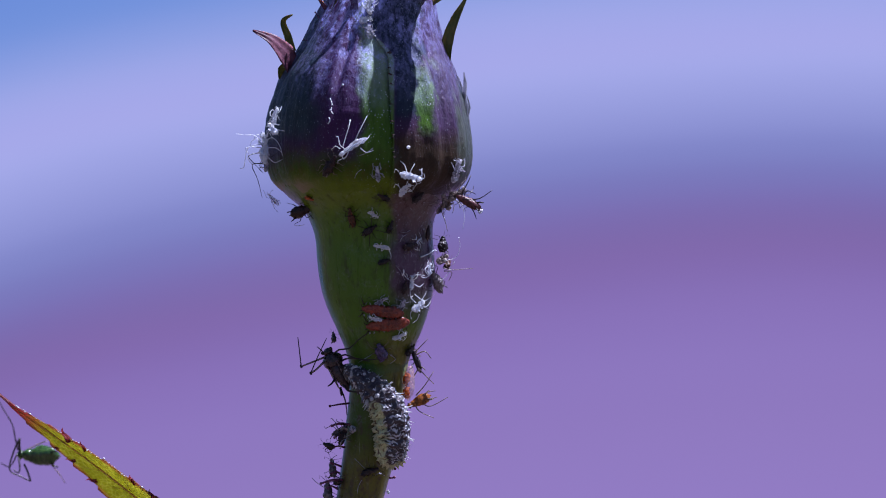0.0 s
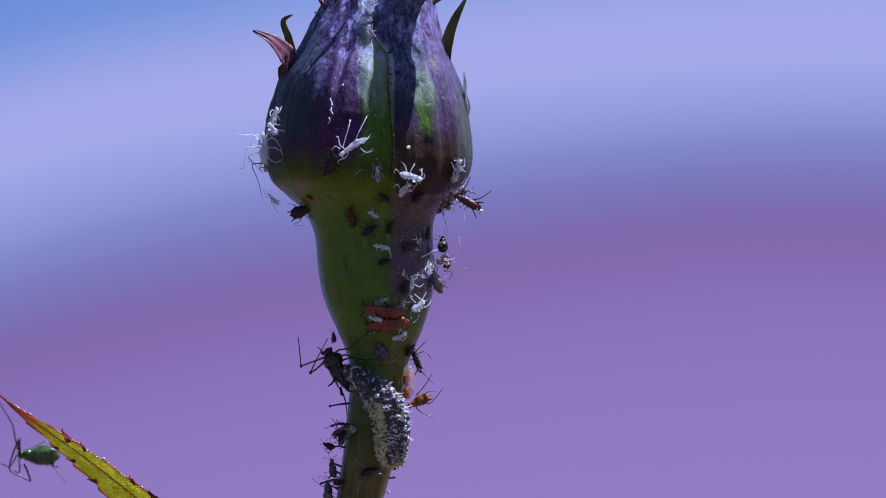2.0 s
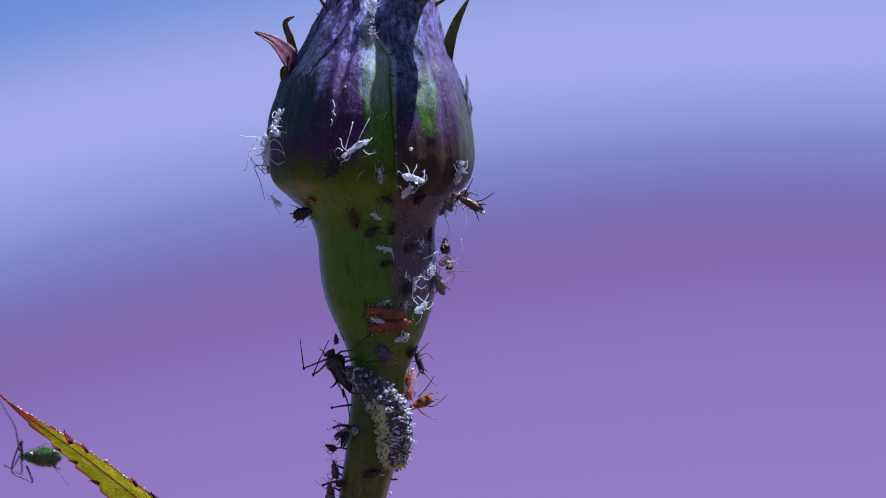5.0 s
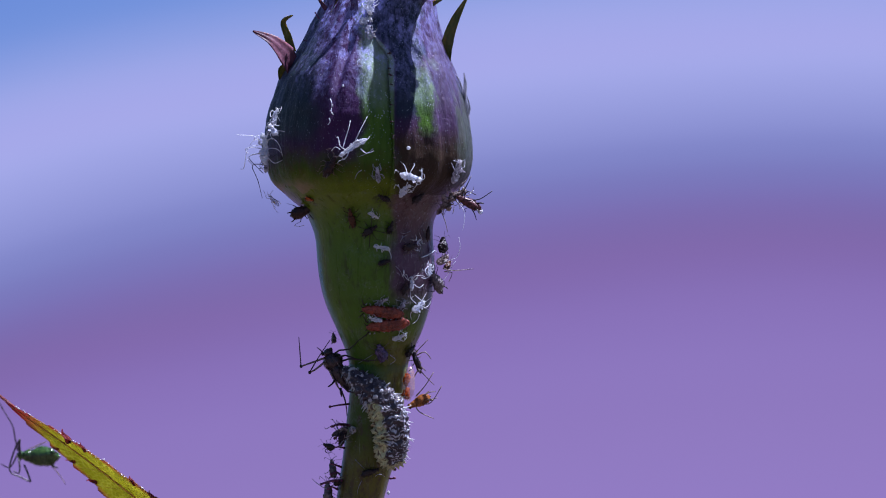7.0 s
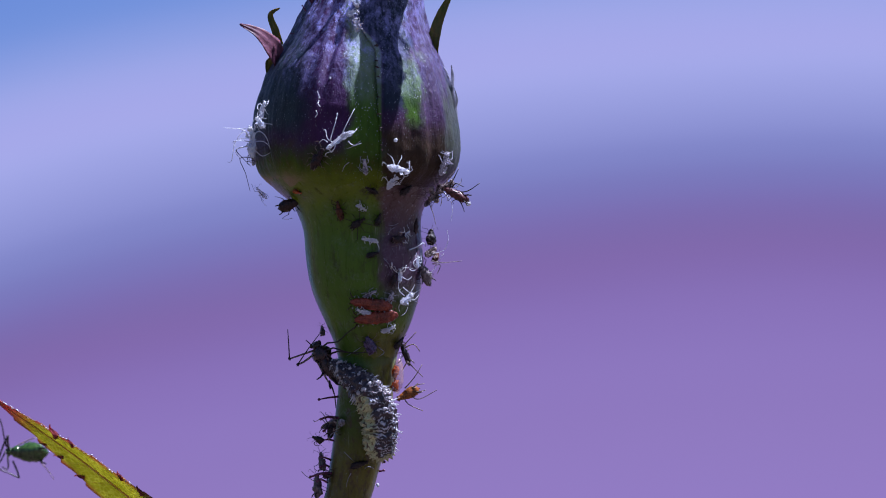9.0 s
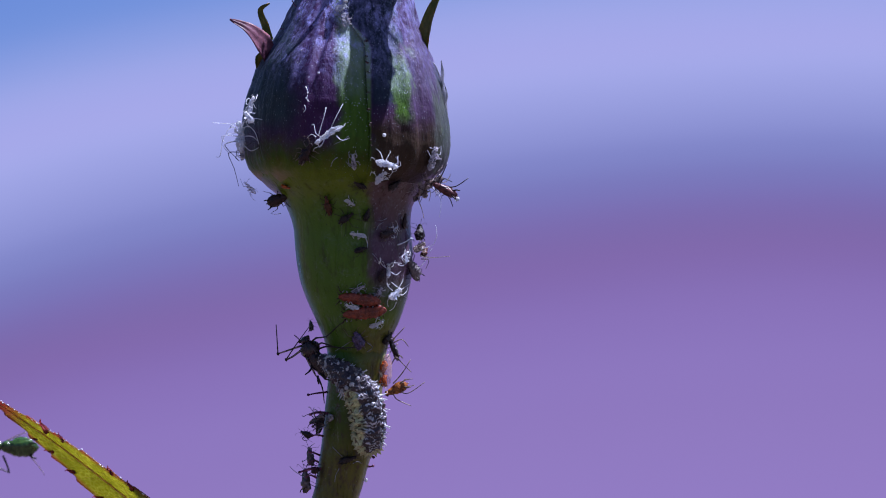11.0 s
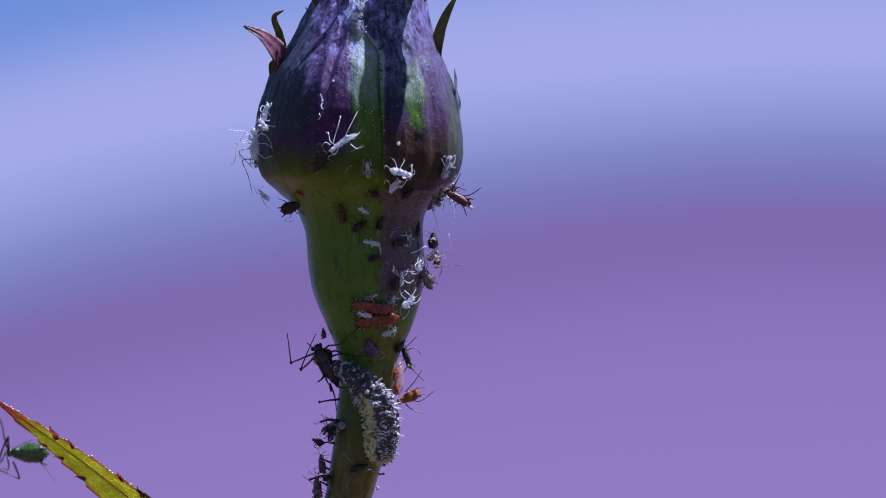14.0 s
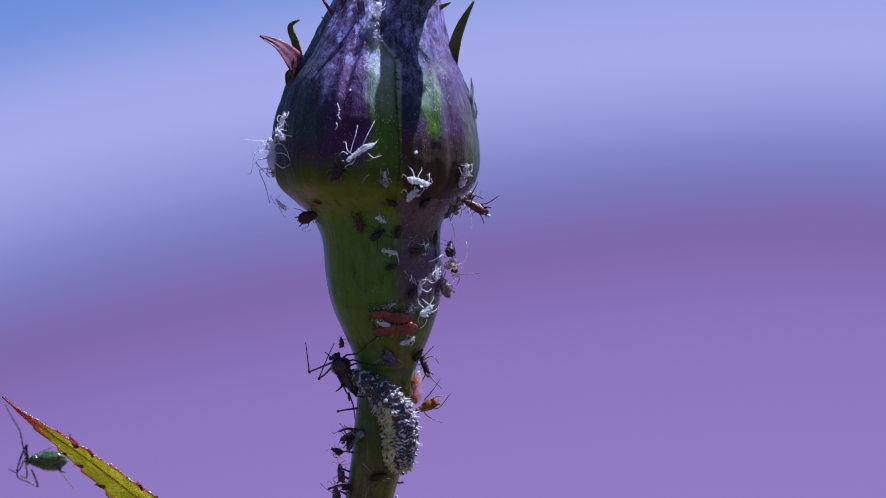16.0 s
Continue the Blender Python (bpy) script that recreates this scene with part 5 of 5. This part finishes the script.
def on_skin(points, r, mat, label, knots=3):
    """A broken leg that lies on the plant: plan points with their height off the skin."""
    thread([(x, y, skin(x, y)[0].y * PM - h) for x, y, h in points], r, mat, "broken_leg", label, "broken legs", knots)


thread([(806, 352, -60), (818, 366, -66), (822, 384, -64), (819, 406, -60)])
thread([(784, 462, -34), (806, 456, -44), (814, 438, -46), (812, 420, -44)])
thread([(778, 500, -40), (792, 486, -46), (800, 470, -46), (806, 462, -44)])
for points, r, white in (([(584, 174, 8), (587, 181, 10), (587, 188, 8)], 0.7, 1), ([(587, 190, 8), (586, 197, 10), (590, 202, 8)], 0.65, 1), ([(582, 208, 8), (584, 214, 9), (580, 220, 8)], 0.8, 1),
                         ([(745, 455, 3), (758, 450, 8), (768, 443, 8)], 1.4, 1), ([(768, 443, 8), (772, 444, 6), (774, 449, 4)], 1.0, 1), ([(712, 488, 3), (715, 482, 9), (714, 477, 8)], 1.3, 1),
                         ([(730, 424, 3), (736, 424, 8), (737, 419, 7)], 1.1, 1), ([(708, 428, 3), (712, 420, 7), (720, 415, 4)], 0.8, 0), ([(733, 441, 3), (740, 443, 6), (738, 438, 6)], 0.9, 1),
                         ([(734, 521, 3), (742, 528, 8), (750, 533, 6)], 0.7, 1), ([(700, 470, 2), (709, 480, 5), (716, 496, 3)], 0.6, 0), ([(726, 408, 2), (717, 412, 4), (708, 411, 2)], 0.6, 0),
                         ([(742, 556, 3), (738, 566, 5), (730, 572, 3)], 0.7, 1), ([(660, 626, 2), (648, 634, 6), (634, 642, 4)], 0.7, 0), ([(690, 628, 2), (700, 636, 6), (690, 644, 4)], 0.8, 0),
                         ([(758, 470, 3), (752, 478, 7), (758, 488, 5)], 0.9, 1), ([(746, 490, 3), (752, 492, 6), (759, 489, 4)], 1.0, 1), ([(640, 300, 2), (632, 306, 5), (628, 316, 2)], 0.8, 0),
                         ([(660, 262, 2), (650, 270, 4), (636, 276, 2)], 0.7, 0), ([(742, 300, 2), (748, 306, 5), (744, 318, 3)], 0.7, 0), ([(628, 812, 2), (638, 822, 5), (646, 830, 3)], 0.6, 0),
                         ([(640, 850, 2), (634, 862, 4), (632, 874, 2)], 0.6, 0), ([(664, 842, 2), (672, 838, 5), (680, 842, 2)], 0.6, 0)):
    on_skin(points, r, M_WHITE if white else M_SHANK, "short white broken leg stuck on the skin" if white else "thin dull broken leg stuck on the skin")
for spine, mat in (([(612, 752, -40), (600, 760, -52), (594, 752, -54), (596, 742, -52)], M_SHANK), ([(614, 764, -40), (604, 772, -52), (590, 770, -54), (584, 778, -50)], M_LEG),
                   ([(606, 784, -38), (596, 778, -50), (598, 768, -52), (608, 762, -50)], M_LEG), ([(616, 776, -40), (606, 780, -50), (600, 790, -48)], M_SHANK), ([(588, 772, -44), (594, 764, -54), (604, 756, -54), (616, 750, -44)], M_LEG),
                   ([(580, 792, -44), (575, 797, -50), (580, 801, -50), (586, 799, -48)], M_LEG), ([(592, 826, -12), (582, 834, -20), (574, 838, -22)], M_SHANK), ([(590, 820, -12), (588, 812, -18), (596, 806, -20)], M_SHANK),
                   ([(584, 868, -12), (572, 862, -18), (560, 854, -20), (552, 846, -20)], M_SHANK), ([(600, 846, -20), (590, 842, -30), (582, 846, -30), (576, 842, -30)], M_LEG)):
    thread(spine, 0.8, mat, "broken_leg", "thin broken legs tangled on the gland hairs", "broken legs", 3)
thread([(538, 398, -20), (528, 400, -30), (520, 398, -32)])

GREEN_APHID = aphid(66, 806, 76, 178, M_GREEN, "glossy green aphid hanging under the leaf", 71, (0.0, -0.95, -0.3), 500, lift=0, leg_mat=M_LEG, fat=0.30, reach=0.0, antenna=0.0, ride=False, rough=0.14)
bpy.context.view_layer.update()
for name, spine, r0, r1, skin_of in (
        ("antenna", [(32, 797, 490), (27, 776, 484), (22, 752, 482), (8, 728, 482), (-6, 702, 484)], 1.6, 0.7, M_LEG),
        ("leg", [(36, 802, 488), (34, 786, 480), (35, 776, 478)], 2.4, 2.0, M_LEG),
        ("leg", [(35, 776, 478), (24, 800, 474), (17, 832, 472), (36, 843, 472), (54, 852, 472)], 1.9, 1.3, M_LEG),
        ("leg", [(33, 812, 490), (35, 826, 482), (33, 837, 478), (24, 832, 476)], 1.9, 1.2, M_LEG),
        ("leg", [(43, 822, 490), (50, 838, 482), (54, 852, 478)], 2.0, 1.8, M_LEG),
        ("leg", [(30, 804, 490), (18, 826, 482), (2, 820, 480)], 1.6, 0.9, M_LEG),
        ("leg", [(48, 796, 502), (64, 788, 508), (84, 780, 512)], 1.4, 0.9, M_PALE_LEG),
        ("leg", [(90, 822, 502), (104, 838, 508), (116, 856, 510)], 1.1, 0.6, M_PALE_LEG)):
    limb(GREEN_APHID, spine, r0, r1, skin_of, name)


# ---- motion ----
def motions():
    """The rose and its riders sway together; the leaf lags; the larva nods and its prey stirs."""
    # seconds, across, down (plan units), turn in degrees about the bud
    bud = [(0, 0, 0, 0), (2.5, 0.1, 0.1, 0), (3, 1.5, 1.5, 0), (3.5, 3.6, 2.7, 0), (4, 4.8, 3.1, 0), (6.5, 1.4, 2.4, 0.02), (7, 0.2, 1.2, 0), (7.5, -0.4, -0.3, 0.02),
           (8, -4.4, -2.6, 0.04), (8.5, -9.8, -7.3, -0.1), (9, -20.7, -12.0, -0.28), (11.5, -41.1, -21.0, -0.17), (12, -38.6, -19.7, -0.18), (12.5, -36.2, -17.7, -0.18),
           (13, -33.0, -15.6, -0.12), (13.5, -27.0, -11.4, 0.12), (14, -17.4, -6.8, 0.2), (14.5, -6.2, -1.8, 0.06), (15, 3.1, 3.0, 0), (15.5, 8.3, 5.9, -0.2), (16, 13.4, 8.9, -0.17)]
    blade = [(0, 0, 0, 0), (2.5, 0, 0, 0), (3, 1.9, 1.5, 0), (3.5, 3.1, 1.8, 0), (4, 5.6, 3.1, 0), (6.5, 1.0, 2.3, 0.05), (7, 0, 1.5, 0), (7.5, -3.0, 0, -0.08),
             (8, -6.5, -2.6, -0.13), (8.5, -11.7, -4.6, -0.16), (9, -22.2, -6.9, -0.3), (11.5, -41.4, -17.5, -0.26), (12, -39.8, -16.4, -0.28), (12.5, -37.4, -14.4, -0.28),
             (13, -34.4, -12.0, -0.22), (13.5, -30.4, -8.6, -0.24), (14, -21.5, -5.0, -0.22), (14.5, -8.5, 0, -0.14), (15, 1.6, 4.4, -0.05), (15.5, 9.6, 7.7, -0.14), (16, 13.8, 10.0, -0.22)]
    # the larva's nod and the prey's stir in degrees
    nod = dict([(0, 0), (1.5, -0.5), (2, -0.4), (2.5, -0.3), (3, -0.4), (3.5, -0.4), (4, 0.2), (6.5, -1.3), (7, -1.6), (7.5, -2.1), (8, -2.0), (8.5, -2.2), (9, -2.2), (11.5, -2.1), (12, -1.9),
                (12.5, -2.2), (13, -1.1), (13.5, 0.3), (14, 0.1), (14.5, -0.2), (15, 0.5), (15.5, 0.5), (16, 0.2)])
    stir = dict([(0, 0), (1.5, -3), (2, -2), (2.5, -2.5), (3, 0.5), (3.5, -1.5), (4, 4), (6.5, -5), (7, -4), (7.5, -4.5), (8, -5.5), (8.5, -3), (9, -6), (11.5, -5), (12, -4),
                 (12.5, -4.5), (13, -3), (13.5, 4), (14, 2), (14.5, -2), (15, 1), (15.5, 0.5), (16, 0.5)])

    # the amber aphid's long leg, lifted by degrees
    wave = [(0, 0), (0.5, 3), (1, 10), (1.5, 19), (2, 24), (2.5, 27), (3, 29), (3.5, 22), (4, 8), (6.5, 26), (7, 30), (7.5, 30), (8, 22), (8.5, 7), (9, 0), (11.5, 10), (12, 13), (12.5, 12),
            (13, 22), (13.5, 14), (14, 10), (14.5, 5), (15, 7), (15.5, 10), (16, 24)]

    def sway(rows, cx, cy):
        c = at(cx, cy)
        return [(t, Matrix.Translation(c + Vector((dx, 0, -dy)) / PM) @ pose(0, 0, 0, 0, w) @ Matrix.Translation(-c)) for t, dx, dy, w in rows]

    of_bud, of_leaf = sway(bud, 660, 441), sway(blade, 130, 800)
    bpy.context.view_layer.update()
    for ob in [ROSE] + RIDERS:
        rest = ob.matrix_world.copy()
        walk(ob, [(t, m @ rest) for t, m in of_bud])
    walk(FEELER, [(t, leg_lift(AMBER, FEELER, w)) for t, w in wave])
    rest = GREEN_APHID.matrix_world.copy()
    walk(GREEN_APHID, [(t, m @ rest) for t, m in of_leaf])
    home, base = LEAF.matrix_basis.copy(), Matrix.Translation(BASE)
    walk(LEAF, [(t, base.inverted() @ b.inverted() @ m @ base @ home) for (t, m), (_, b) in zip(of_leaf, of_bud)])
    rest = LARVA.matrix_world.copy()
    walk(LARVA, [(t, m @ rest @ pose(0, 0, 0, 0, nod.get(t, 0))) for t, m in of_bud])
    rest = CAUGHT.matrix_world.copy()
    walk(CAUGHT, [(t, m @ rest) for t, m in of_bud])
    for leg, gain in zip([o for o in CAUGHT.children if o.children], (0, 6)):
        walk(leg, [(t, leg_turn(leg, stir[t] + gain * nod[t])) for t in stir])


def leg_lift(ob, leg, degrees):
    """A leg raised about its root, in the upright plane."""
    root = leg.data.vertices[0].co.copy()
    axis = ob.matrix_world.to_3x3().inverted() @ Vector((0, -1, 0))
    return Matrix.Translation(root) @ Matrix.Rotation(radians(degrees), 4, axis.normalized()) @ Matrix.Translation(-root)


def leg_turn(leg, degrees):
    """A turn of a foreleg about its root, in the aphid's space."""
    root = leg.data.vertices[0].co.copy()
    return Matrix.Translation(root) @ Matrix.Rotation(radians(degrees * 0.6), 4, "Z") @ Matrix.Translation(-root)


motions()
